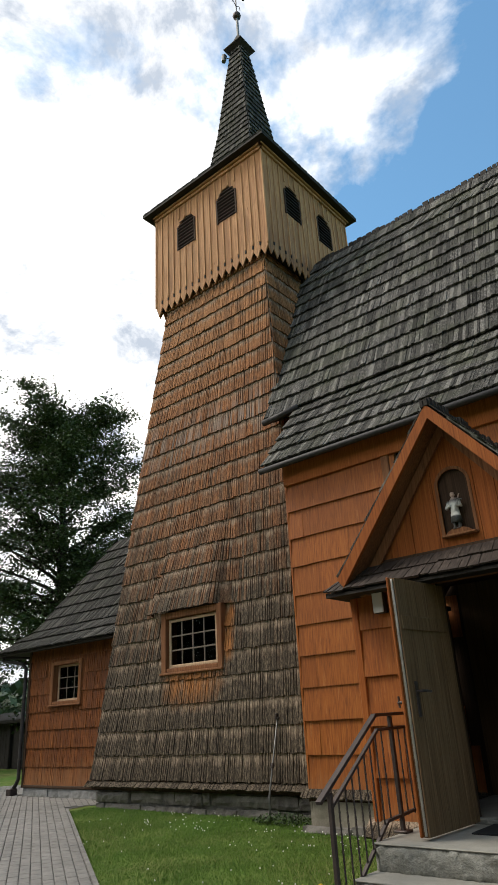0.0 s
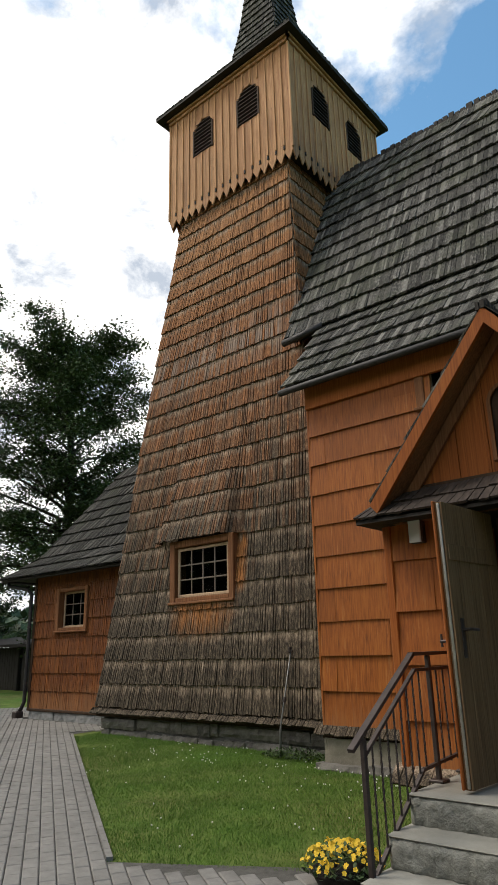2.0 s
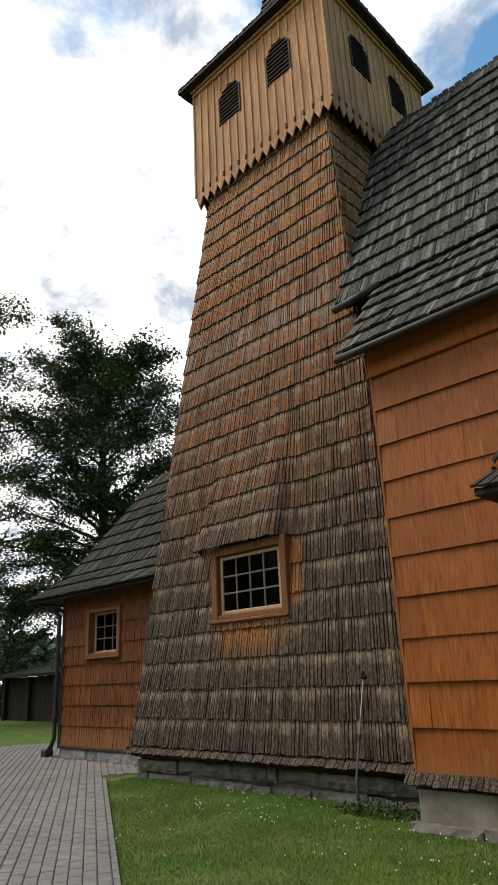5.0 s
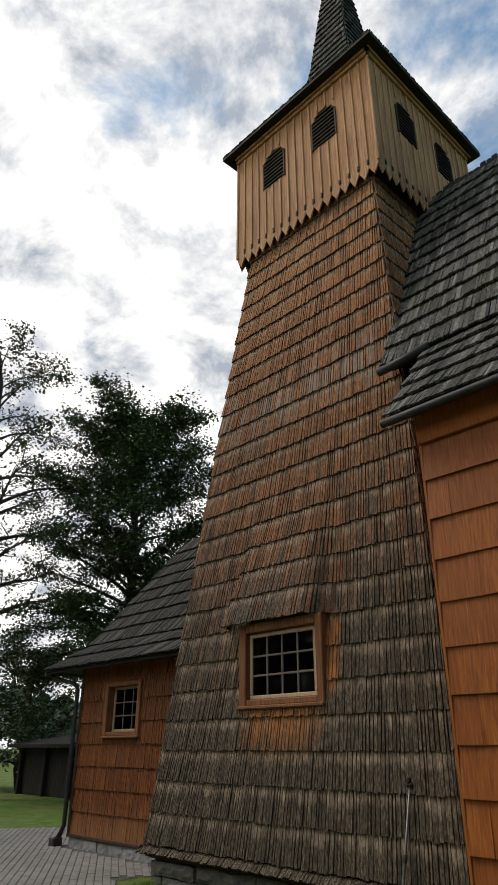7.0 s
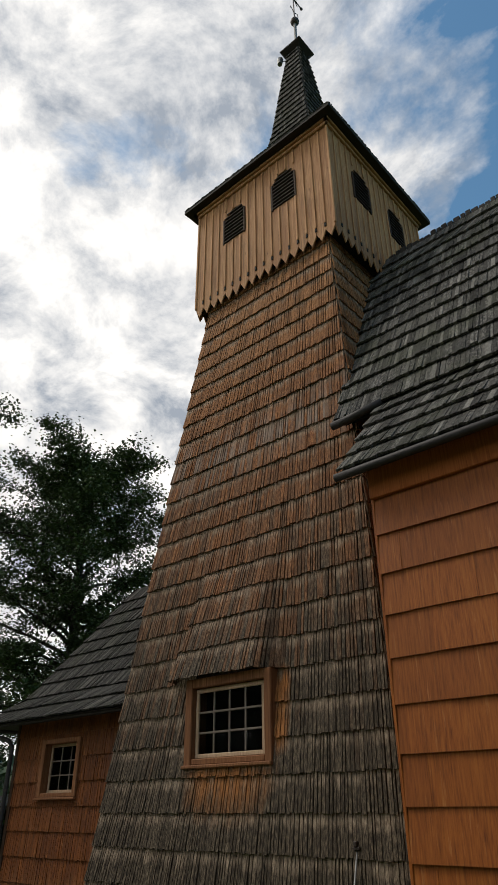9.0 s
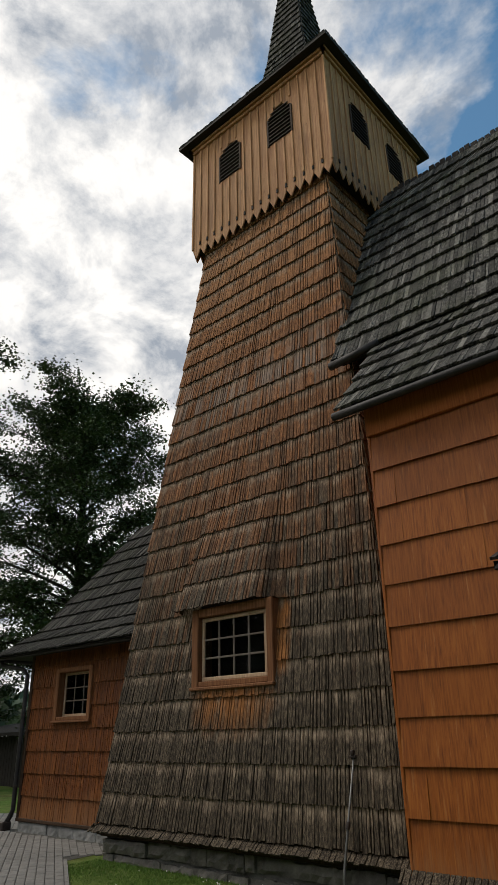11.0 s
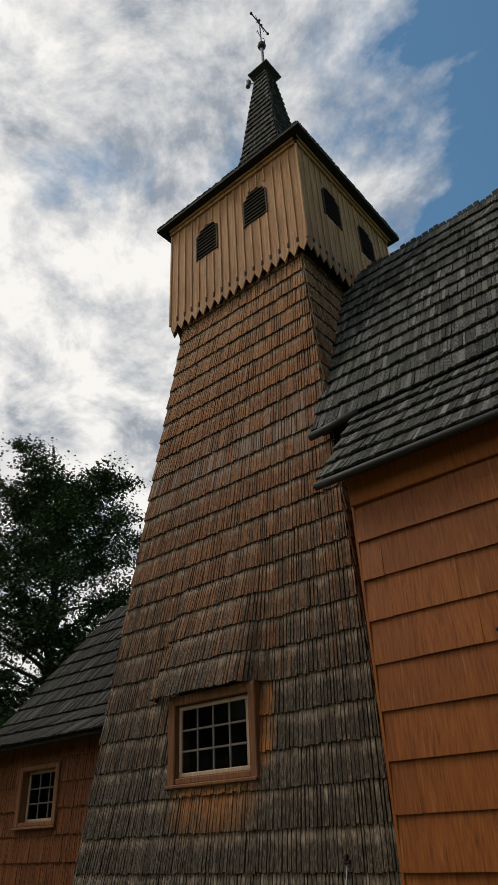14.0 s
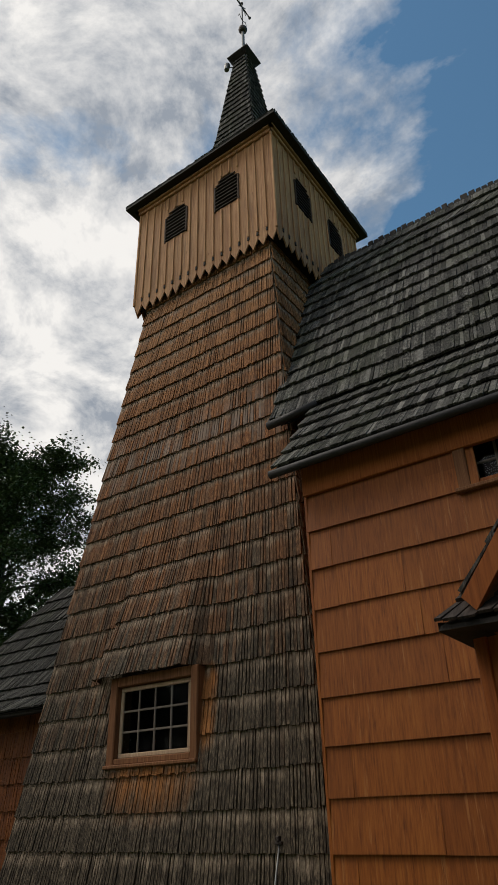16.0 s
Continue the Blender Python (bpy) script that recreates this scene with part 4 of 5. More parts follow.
part("sill", Build().soft(AW[0] - 0.12, AW[1] + 0.12, AY - 0.10, AY + 0.15, AW[2] - 0.10, AW[2] - 0.06, 0.01).soft(AW[0] + 0.01, AW[1] - 0.01, AY - 0.06, AY + 0.15, AW[2] - 0.06, AW[2] + 0.01, 0.01), M_TRIM, awin)
# same added near-black box here, in place of the annex's unlit inside
part("window_recess", Build().box(AW[0] - 0.1, AW[1] + 0.1, AY + 0.55, AY + 0.6, 1.9, 3.1).box(AW[0] - 0.12, AW[0] - 0.1, AY + 0.16, AY + 0.6, 1.9, 3.1).box(AW[1] + 0.1, AW[1] + 0.12, AY + 0.16, AY + 0.6, 1.9, 3.1).box(AW[0] - 0.12, AW[1] + 0.12, AY + 0.16, AY + 0.6, 3.1, 3.13).box(AW[0] - 0.12, AW[1] + 0.12, AY + 0.16, AY + 0.6, 1.87, 1.9), M_BLACKWOOD, awin, "near-black box added behind the panes")
sash(awin, AW[0] + 0.01, AW[1] - 0.01, AW[2] + 0.01, AW[3] - 0.01, AY + 0.08, 3, 3, 0.05, 0.024)
aplinth = thing("annex_plinth", (-12.5, 10.1, 0), "low whitewashed stone plinth beside the paved yard", "plinth", kind="structure", moved=ANNEX_AT)
ac = part("plinth_core", Build().box(AX0 + 0.03, AX1, AY + 0.02, 13.8, -0.1, 0.33), M_MORTAR, aplinth)
x = AX0
while x < AX1 - 0.5:
    w = ra.uniform(0.3, 0.7)
    part("stone", rough_block(x + 0.008, x + w - 0.008, AY - 0.03 + ra.uniform(-0.01, 0.01), AY + 0.05, -0.05, 0.305, ra, amp=0.010), M_WHITE_STONE, ac)
    x += w
# hipped roof: two slopes, a flatter foot
AP = ((0.0, 3.38), (0.70, 3.92), (2.18, 6.30))     # inset from the eaves, height
EX0, EY0 = AX0 - 1.08, AY - 0.42
b = Build()
vs = []
for inset, z in AP:
    vs += [(EX0 + inset, EY0 + inset, z), (AX1 + 1.0, EY0 + inset, z), (AX1 + 1.0, 2 * TY - EY0 - inset, z), (EX0 + inset, 2 * TY - EY0 - inset, z)]
b.add(vs, [(4 * i + j, 4 * i + (j + 1) % 4, 4 * i + 4 + (j + 1) % 4, 4 * i + 4 + j) for i in range(2) for j in (0, 2, 3)] + [(3, 2, 1, 0), (8, 9, 10, 11)])
aroof = part("annex_roof", b, M_BLACKWOOD, annex, "hipped roof of grey shingles, shade put into their colour")
joined = Build()
for (i0, z0), (i1, z1) in zip(AP, AP[1:]):
    run, ht = i1 - i0, z1 - z0
    L = math.hypot(run, ht)
    n = round(L / 0.36)
    up, out = Vector((0, run / L, ht / L)), Vector((0, -ht / L, run / L))
    for r, p in shingle_rows(Vector((0, EY0 + i0, z0)), Vector((1, 0, 0)), up, out, lambda h: (EX0 + i0 + run * min(h, L) / L - 0.02, AX1 + 0.6), L / n, 0.03, ra, n, (0.042, 0.085), 0.028, reach=1.2, rag=0.015):
        joined.hexa(p, [0.0] * 4 + [1.0] * 4)
    up, out = Vector((run / L, 0, ht / L)), Vector((-ht / L, 0, run / L))
    for r, p in shingle_rows(Vector((EX0 + i0, TY, z0)), Vector((0, -1, 0)), up, out, lambda h: (-(TY - EY0 - i0 - run * min(h, L) / L), TY - EY0 - i0 - run * min(h, L) / L + 0.02), L / n, 0.03, ra, n, (0.042, 0.085), 0.028, reach=1.2, rag=0.015):
        joined.hexa(p, [0.0] * 4 + [1.0] * 4)
# shade on this roof is coloured in: half-tone copy of the nave's shingle
part("roof_shingles", joined, M_ROOF_SHADED, aroof, kind="stuff")
part("fascia", Build().soft(EX0 + 0.05, AX1, EY0 + 0.03, EY0 + 0.07, 3.33, 3.41, 0.008), M_BLACKWOOD, annex)
part("soffit", Build().box(EX0 + 0.06, AX1, EY0 + 0.07, AY - 0.01, 3.39, 3.408), M_BLACKWOOD, annex)
pipe = thing("downpipe", (-14.5, 10.0, 0), "dark metal downpipe with a swan-neck at the annex corner", "downpipe", moved=ANNEX_AT)
part("gutter_arm", Build().tube([(EX0 + 0.03, EY0 + 0.05, 3.37), (EX0 + 0.03, 12.5, 3.37)], 0.055, 10), M_GUTTER, pipe, smooth=True)
part("pipe", Build().tube([(EX0 + 0.10, AY - 0.25, 3.36), (EX0 + 0.12, AY - 0.22, 3.25), (AX0 - 0.22, AY - 0.14, 3.12), (AX0 - 0.09, AY - 0.10, 3.0), (AX0 - 0.09, AY - 0.10, 0.50), (AX0 - 0.16, AY - 0.12, 0.36), (AX0 - 0.22, AY - 0.14, 0.28)], 0.045, 10), M_GUTTER, pipe, smooth=True)
part("drain_box", Build().soft(AX0 - 0.34, AX0 - 0.14, AY - 0.26, AY - 0.06, 0.08, 0.30, 0.02).soft(AX0 - 0.36, AX0 - 0.12, AY - 0.28, AY - 0.04, 0.06, 0.12, 0.01), M_IRON, pipe, "dark cast-iron drain box")
for z in (0.9, 2.2):
    part("pipe_clip", Build().tube([(AX0 - 0.09, AY - 0.10, z), (AX0 - 0.09, AY - 0.10, z + 0.04)], 0.055, 10), M_IRON, pipe)

# ---- porch ----
PX0, PX1, PY, PC = -2.99, -0.73, 6.45, -1.86
PORCH_AT = (0.12, -0.04, 0.0)        # the porch, its steps and rails stand this far from their drawn places
PW0 = -3.17                          # outer corner of the porch wall
DX0, DX1, DZ0, DZ1 = -2.22, -1.36, 0.50, 2.60
porch = thing("church_porch", (PC, 7.5, 0), "small gabled timber porch with orange boards and a shingled hood", "porch", moved=PORCH_AT)
b = Build()
for x0, x1, z0, z1 in ((PW0, DX0, 0.30, 2.70), (DX1, PX1, 0.30, 2.95), (DX0, DX1, DZ1, 2.95)):
    b.box(x0, x1, PY, PY + 0.14, z0, z1)
b.box(PW0, PW0 + 0.14, PY + 0.14, NY - 0.03, 0.30, 2.60).box(PX1 - 0.14, PX1, PY + 0.14, NY - 0.03, 0.30, 2.95)
pwall = part("porch_wall", b, M_DARKWOOD, porch)
rq = random.Random(51)
for x0, x1 in ((PW0, DX0 - 0.20), (DX1 + 0.20, PX1)):
    lay("wall_shingle", shingle_rows(Vector((0, PY, 0.40)), Vector((1, 0, 0)), Vector((0, 0, 1)), Vector((0, -1, 0)), lambda h: (x0, x1), 0.455, 0.020, rq, 5, (0.4, 0.8), 0.022, reach=1.15, rag=0.003, gap=0.0006), M_ORANGE, porch, lambda r: True, piece_parent=pwall)
for x0 in (DX0 - 0.20, DX1 + 0.02):
    part("door_jamb", Build().soft(x0, x0 + 0.18, PY - 0.045, PY + 0.14, 0.42, 2.72, 0.01), M_BOARD, porch, "orange-brown door jamb")
part("corner_board", Build().soft(PW0 - 0.03, PW0 + 0.05, PY - 0.05, PY + 0.03, 0.36, 2.60, 0.008), M_BOARD, porch)
part("lintel", Build().soft(DX0 - 0.20, DX1 + 0.20, PY - 0.06, PY + 0.13, DZ1, 2.74, 0.012), M_TRIM, porch, "brown timber lintel")
part("lintel", Build().soft(PX0 - 0.25, PX1 + 0.25, PY - 0.10, PY - 0.01, 2.555, 2.635, 0.012), M_TRIM, porch)
# skirt shingles at the foot of the wall
sk = part("drip_board", Build().box(PW0 - 0.02, DX0 - 0.2, PY - 0.02, PY + 0.05, 0.33, 0.38), M_DARKWOOD, porch)
up = Vector((0, 0.14, 0.14)).normalized()
lay("skirt_shingle", shingle_rows(Vector((0, PY - 0.16, 0.36)), Vector((1, 0, 0)), up, Vector((1, 0, 0)).cross(up), lambda h: (PW0 - 0.10, -2.62), 0.19, 0.0, rq, 1, (0.06, 0.10), 0.02, reach=1.1, rag=0.014), M_TOWER, porch, lambda r: True, piece_parent=sk)
part("porch_plinth", Build().box(PW0 + 0.02, PX1 - 0.02, PY + 0.03, NY - 0.1, -0.1, 0.32), M_PLASTER, porch)
# inside: floor, walls and a dark ceiling
part("porch_floor", Build().box(PX0 + 0.14, PX1 - 0.14, PY, NY - 0.03, 0.40, 0.495), M_TREAD, porch)
part("porch_ceiling", Build().box(PX0 + 0.02, PX1 - 0.02, PY + 0.14, NY - 0.03, 2.86, 2.92), M_DARKWOOD, porch)
b = Build().soft(-2.30, -1.26, NY - 0.085, NY - 0.045, 0.50, 2.45, 0.006)
part("inner_boarding", Build().box(PX0 + 0.14, PX1 - 0.14, NY - 0.04, NY - 0.02, 0.4, 2.9), M_DOOR, porch)
inner = part("inner_door", b, M_DOOR, porch, "dark plank door inside the porch")
for i in range(8):
    part("door_board", Build().soft(-2.30 + 0.13 * i + 0.003, -2.30 + 0.13 * (i + 1) - 0.003, NY - 0.10, NY - 0.086, 0.50, 2.45, 0.005), M_DOOR, inner)
part("cross_bar", Build().soft(-2.30, -1.26, NY - 0.13, NY - 0.10, 0.95, 1.07, 0.01).soft(-2.30, -1.26, NY - 0.13, NY - 0.10, 1.95, 2.07, 0.01).beam((-2.24, NY - 0.115, 1.12), (-1.32, NY - 0.115, 1.90), 0.03, 0.11, (0, -1, 0)), M_DOOR, inner)
part("door_handle", Build().soft(-2.2, -2.15, NY - 0.16, NY - 0.13, 1.35, 1.6, 0.008).tube([(-2.17, NY - 0.16, 1.5), (-2.17, NY - 0.22, 1.5), (-2.05, NY - 0.23, 1.49)], 0.011, 6), M_IRON, inner, "dark iron handle")
# the leaf that stands open
HINGE, FREE = Vector((-2.18, PY - 0.05, 0)), Vector((-2.235, 5.555, 0))
d = (FREE - HINGE)
LEAF = d.length
d.normalize()
nrm = Vector((-d.y, d.x, 0))
leaf_m = Matrix((( d.x, nrm.x, 0, HINGE.x), (d.y, nrm.y, 0, HINGE.y), (0, 0, 1, 0), (0, 0, 0, 1)))
leaf = part("door", Build().soft(0.0, LEAF, -0.028, 0.012, 0.53, 2.52, 0.005, leaf_m), M_DOOR, porch, "open outward-swung plank door, dull brown")
nb = 5
for i in range(nb):
    part("door_board", Build().soft(LEAF * i / nb + 0.001, LEAF * (i + 1) / nb - 0.001, 0.0125, 0.028, 0.53, 2.52, 0.003, leaf_m), M_DOOR, leaf)
part("edge_strip", Build().soft(LEAF, LEAF + 0.010, -0.010, 0.012, 0.54, 2.51, 0.003, leaf_m), M_STEEL, leaf, "pale metal lock strip on the door edge")
part("outer_boarding", Build().soft(0.0, LEAF + 0.02, -0.050, -0.0285, 0.53, 2.53, 0.006, leaf_m), M_BOARD, leaf, "orange-brown boarding")
part("ledge", Build().soft(0.05, LEAF - 0.02, 0.029, 0.040, 2.08, 2.20, 0.005, leaf_m), M_DOOR, leaf)
b = Build().soft(LEAF - 0.13, LEAF - 0.085, 0.028, 0.038, 1.38, 1.66, 0.004, leaf_m)
b.tube([leaf_m @ Vector(p) for p in ((LEAF - 0.107, 0.036, 1.58), (LEAF - 0.107, 0.085, 1.58), (LEAF - 0.14, 0.095, 1.58), (LEAF - 0.23, 0.095, 1.575))], 0.011, 8)
part("door_handle", b, M_IRON, leaf, "dark iron lever handle on a long plate")
part("door_bolt", Build().tube([leaf_m @ Vector(p) for p in ((LEAF - 0.02, -0.06, 1.50), (LEAF - 0.02, -0.11, 1.50))], 0.012, 8).tube([leaf_m @ Vector(p) for p in ((LEAF - 0.02, -0.10, 1.46), (LEAF - 0.02, -0.10, 1.55))], 0.010, 6), M_IRON, leaf)
# gable face of upright boards with a round-headed niche
GY, GZ0, APEX = 6.38, 2.76, 4.23
NI = (PC - 0.155, PC + 0.155, 2.98, 3.64)
slope = (APEX - 0.22 - GZ0) / (PC - (PX0 + 0.12))


def gable_z(x):
    return APEX - 0.22 - slope * abs(x - PC)


cuts = [PX0 + 0.12, -2.62, -2.36, -2.10, NI[0] - 0.06, NI[1] + 0.06, -1.45, -1.18, -0.95, PX1 - 0.12]
for x0, x1 in zip(cuts, cuts[1:]):
    b, y = Build(), GY + rq.uniform(-0.006, 0.006)
    top = [(x1 - 0.003, gable_z(x1))] + ([(PC, gable_z(PC))] if x0 < PC < x1 else []) + [(x0 + 0.003, gable_z(x0))]
    if x0 < PC < x1:
        ar = arch(NI[0], NI[1], NI[2], NI[3], y, 10)
        left = [p for p in ar[2:] if p[0] <= PC + 1e-6]
        right = [p for p in ar[2:] if p[0] >= PC - 1e-6]
        b.prism([(x0 + 0.003, y, GZ0), (NI[0], y, GZ0), (NI[0], y, NI[2])] + left[::-1] + [(PC, y, gable_z(PC)), (x0 + 0.003, y, gable_z(x0))], (0, 0.03, 0))
        b.prism([(x1 - 0.003, y, GZ0), (x1 - 0.003, y, gable_z(x1)), (PC, y, gable_z(PC))] + right[::-1] + [(NI[1], y, NI[2]), (NI[1], y, GZ0)], (0, 0.03, 0))
        b.box(NI[0], NI[1], y, y + 0.03, GZ0, NI[2])
    else:
        b.prism([(x0 + 0.003, y, GZ0), (x1 - 0.003, y, GZ0)] + [(x, y, z) for x, z in top], (0, 0.03, 0))
    part("gable_board", b, M_BOARD, porch)
part("gable_frame", Build().prism([(PX0, GY + 0.04, 2.79), (PX1, GY + 0.04, 2.79), (PC, GY + 0.04, APEX - 0.12)], (0, 0.02, 0)).box(PX0, PX1, GY - 0.03, GY - 0.008, 2.82, 2.87), M_DARKWOOD, porch)
# the niche: a shallow box with a round head
vs = arch(NI[0] + 0.001, NI[1] - 0.001, NI[2], NI[3] - 0.001, GY + 0.002, 10)
n = len(vs)
b2 = Build().add(vs + [(x, GY + 0.034, z) for x, _, z in vs], [(i, (i + 1) % n, n + (i + 1) % n, n + i) for i in range(n)] + [tuple(range(n, 2 * n))])
niche = part("niche", b2, M_DARKWOOD, porch, "round-headed brown niche")
b = Build()
outer, inn = arch(NI[0] - 0.03, NI[1] + 0.03, NI[2] - 0.02, NI[3] + 0.03, GY - 0.012, 12), arch(NI[0], NI[1], NI[2], NI[3], GY - 0.012, 12)
k = len(outer)
b.add(outer + inn + [(x, GY - 0.002, z) for x, _, z in outer] + [(x, GY - 0.002, z) for x, _, z in inn],
      [(i, i + 1, k + i + 1, k + i) for i in range(1, k - 1)] + [(k - 1, 0, k, 2 * k - 1)] + [(i, 2 * k + i, 2 * k + i + 1, i + 1) for i in range(1, k - 1)] + [(k + i, k + i + 1, 3 * k + i + 1, 3 * k + i) for i in range(1, k - 1)])
part("niche_rim", b, M_TRIM, niche)
part("niche_shelf", Build().soft(NI[0] - 0.02, NI[1] + 0.02, GY - 0.07, GY + 0.01, NI[2] - 0.025, NI[2], 0.008).prism([(NI[0] + 0.02, GY - 0.05, NI[2]), (NI[1] - 0.02, GY - 0.05, NI[2]), (NI[1] - 0.05, GY - 0.05, NI[2] + 0.03), (NI[1] - 0.1, GY - 0.05, NI[2] + 0.05), (NI[0] + 0.1, GY - 0.05, NI[2] + 0.05), (NI[0] + 0.05, GY - 0.05, NI[2] + 0.03)], (0, 0.05, 0)), M_TRIM, niche)

# gable roof and barge boards
RUN, DROP = 1.22, 1.53
for s in (-1, 1):
    a, e = Vector((PC, 0, APEX)), Vector((PC + s * RUN, 0, APEX - DROP))
    way = (e - a).normalized()
    o = Vector((-way.z * s, 0, way.x * s))
    if o.z < 0:
        o = -o
    y0, y1 = 6.10, NY - 0.02
    b = Build().prism([a + Vector((0, y0, 0)), e + Vector((0, y0, 0)), e + Vector((0, y1, 0)), a + Vector((0, y1, 0))], o * 0.03)
    slab = part("porch_roof", b, M_DARKWOOD, porch, "steep shingled porch roof slope")
    part("barge_board", Build().prism([a + Vector((0, 6.05, 0.03)), e + Vector((s * 0.03, 6.05, 0.0)), e + Vector((-s * 0.04, 6.05, -0.085)), a + Vector((0, 6.05, -0.125))], (0, 0.045, 0)), M_BOARD, porch, "orange-brown barge board")
    part("soffit_board", Build().prism([a + Vector((0, 6.11, -0.02)), e + Vector((0, 6.11, -0.02)), e + Vector((-s * 0.05, 6.11, -0.06)), a + Vector((0, 6.11, -0.08))], (0, GY - 6.13, 0)), M_TRIM, porch)
    part("inner_barge", Build().prism([a + Vector((0, GY - 0.06, -0.10)), e + Vector((-s * 0.05, GY - 0.06, -0.08)), e + Vector((-s * 0.12, GY - 0.06, -0.16)), a + Vector((0, GY - 0.06, -0.24))], (0, 0.04, 0)), M_TRIM, porch)
    L = (e - a).length
    rows_of = shingle_rows(e + Vector((0, (y0 + y1) / 2, 0)) + o * 0.03, Vector((0, -1, 0)) if s < 0 else Vector((0, 1, 0)), -way, o, lambda h: (-(y1 - y0) / 2 - 0.05, (y1 - y0) / 2 + 0.03), L / 6, 0.015, rq, 6, (0.06, 0.11), 0.018, reach=1.2, rag=0.012)
    lay("roof_shingle", rows_of, M_ROOF, porch, lambda r: s < 0, "porch_shingles", piece_parent=slab)
b = Build()
y = 6.04
while y < NY - 0.1:
    w = rq.uniform(0.06, 0.10)
    hh = rq.uniform(0.05, 0.12)
    b.box(PC - 0.05, PC - 0.02, y, y + w * 0.8, APEX, APEX + 0.05 + hh * 0.5)
    b.box(PC - 0.01, PC + 0.03, y, y + w * 0.75, APEX + 0.01, APEX + 0.03 + hh)
    y += w
part("ridge_comb", b, M_BLACKWOOD, porch, kind="stuff")
# pent hood over the door
HZ0, HZ1 = 2.54, 2.80
b = Build().hexa([(-3.27, 6.05, HZ0), (-0.44, 6.05, HZ0), (PX1 - 0.02, GY, HZ0 + 0.02), (PW0 + 0.02, GY, HZ0 + 0.02), (-3.25, 6.06, HZ0 + 0.03), (-0.46, 6.06, HZ0 + 0.03), (PX1, GY, HZ1), (PX0, GY, HZ1)])
hood = part("hood", b, M_BLACKWOOD, porch, "pent hood of dark brown shingles over the door")
L = math.hypot(GY - 6.06, HZ1 - HZ0)
up = Vector((0, (GY - 6.06) / L, (HZ1 - HZ0) / L))
lay("hood_shingle", shingle_rows(Vector((PC, 6.04, HZ0 + 0.035)), Vector((1, 0, 0)), up, Vector((1, 0, 0)).cross(up), lambda h: (-1.42 + h * 0.42, 1.43 - h * 0.42), L / 2, 0.012, rq, 2, (0.07, 0.13), 0.018, reach=1.15, rag=0.012), M_HOOD, porch, lambda r: True, piece_parent=hood)
for s in (-1, 1):
    x = PC + s * 1.41
    part("side_eave", Build().prism([(x, 6.06, HZ0), (PC + s * 1.13, GY, HZ0 + 0.02), (PC + s * 1.13, NY - 0.03, HZ0 + 0.02), (x, NY - 0.03, HZ0)], (0, 0, 0.05)), M_BLACKWOOD, porch)

# ---- statue, plaque ----
sx, sy, sz = PC - 0.01, GY - 0.02, NI[2] + 0.045
b = Build()
for q in (-1, 1):
    b.tube([(sx + q * 0.035, sy - 0.03, sz), (sx + q * 0.032, sy, sz + 0.03), (sx + q * 0.028, sy, sz + 0.11)], [0.022, 0.020, 0.022], 8)
b.tube([(sx, sy, sz + 0.085), (sx, sy, sz + 0.15), (sx, sy, sz + 0.20), (sx, sy, sz + 0.21)], [0.070, 0.062, 0.055, 0.03], 12)
b.tube([(sx, sy, sz + 0.14), (sx, sy, sz + 0.26), (sx, sy, sz + 0.34), (sx, sy, sz + 0.38), (sx, sy, sz + 0.40)], [0.060, 0.048, 0.056, 0.036, 0.018], 12)
b.ball((sx, sy - 0.005, sz + 0.43), 0.030, 1.2)
for s in (-1, 1):
    b.tube([(sx + s * 0.06, sy, sz + 0.35), (sx + s * 0.09, sy - 0.02, sz + 0.27), (sx + s * 0.03, sy - 0.06, sz + 0.29)], [0.024, 0.022, 0.016], 7)
b.soft(sx - 0.05, sx + 0.05, sy - 0.05, sy + 0.03, sz - 0.002, sz + 0.012, 0.004)
b.beam((sx + 0.03, sy - 0.06, sz + 0.24), (sx + 0.10, sy - 0.04, sz + 0.42), 0.014, 0.014)
b.beam((sx + 0.045, sy - 0.05, sz + 0.37), (sx + 0.125, sy - 0.05, sz + 0.34), 0.012, 0.012)
st = Mat("painted_carving", 0.6, 0, 0.3)
zc = st.math("MULTIPLY", st.math("SUBTRACT", st.axis("Z"), sz), 2.5)
st.color(st.mix(0.12, st.ramp(zc, (0.0, (0.10, 0.07, 0.05)), (0.10, (0.03, 0.035, 0.032)), (0.30, (0.035, 0.04, 0.038)), (0.34, (0.72, 0.72, 0.66)), (0.62, (0.62, 0.63, 0.58)), (0.70, (0.10, 0.10, 0.10)), (0.80, (0.48, 0.34, 0.26))),
                st.ramp(st.noise((40, 40, 40)), (0.3, 0.05), (0.7, 0.6)))).bump(st.noise((60, 60, 20)), 0.4, 0.01)
statue = solo("statue", b, st.m, "small painted wooden figure standing in the niche", "statue", smooth=True)
statue.scale = (0.8, 0.8, 0.8)
statue.location = Vector((sx, sy, sz)) * 0.2 + Vector(PORCH_AT)
plaque = thing("wall_box", (-2.83, PY - 0.03, 2.5), "small off-white box mounted beside the church door", "box", moved=PORCH_AT)
part("box_body", Build().soft(-2.89, -2.765, PY - 0.10, PY - 0.028, 2.355, 2.615, 0.006), M_IRON, plaque)
part("box_front", Build().soft(-2.895, -2.78, PY - 0.115, PY - 0.10, 2.36, 2.62, 0.004), M_PLAQUE, plaque, "off-white front plate")

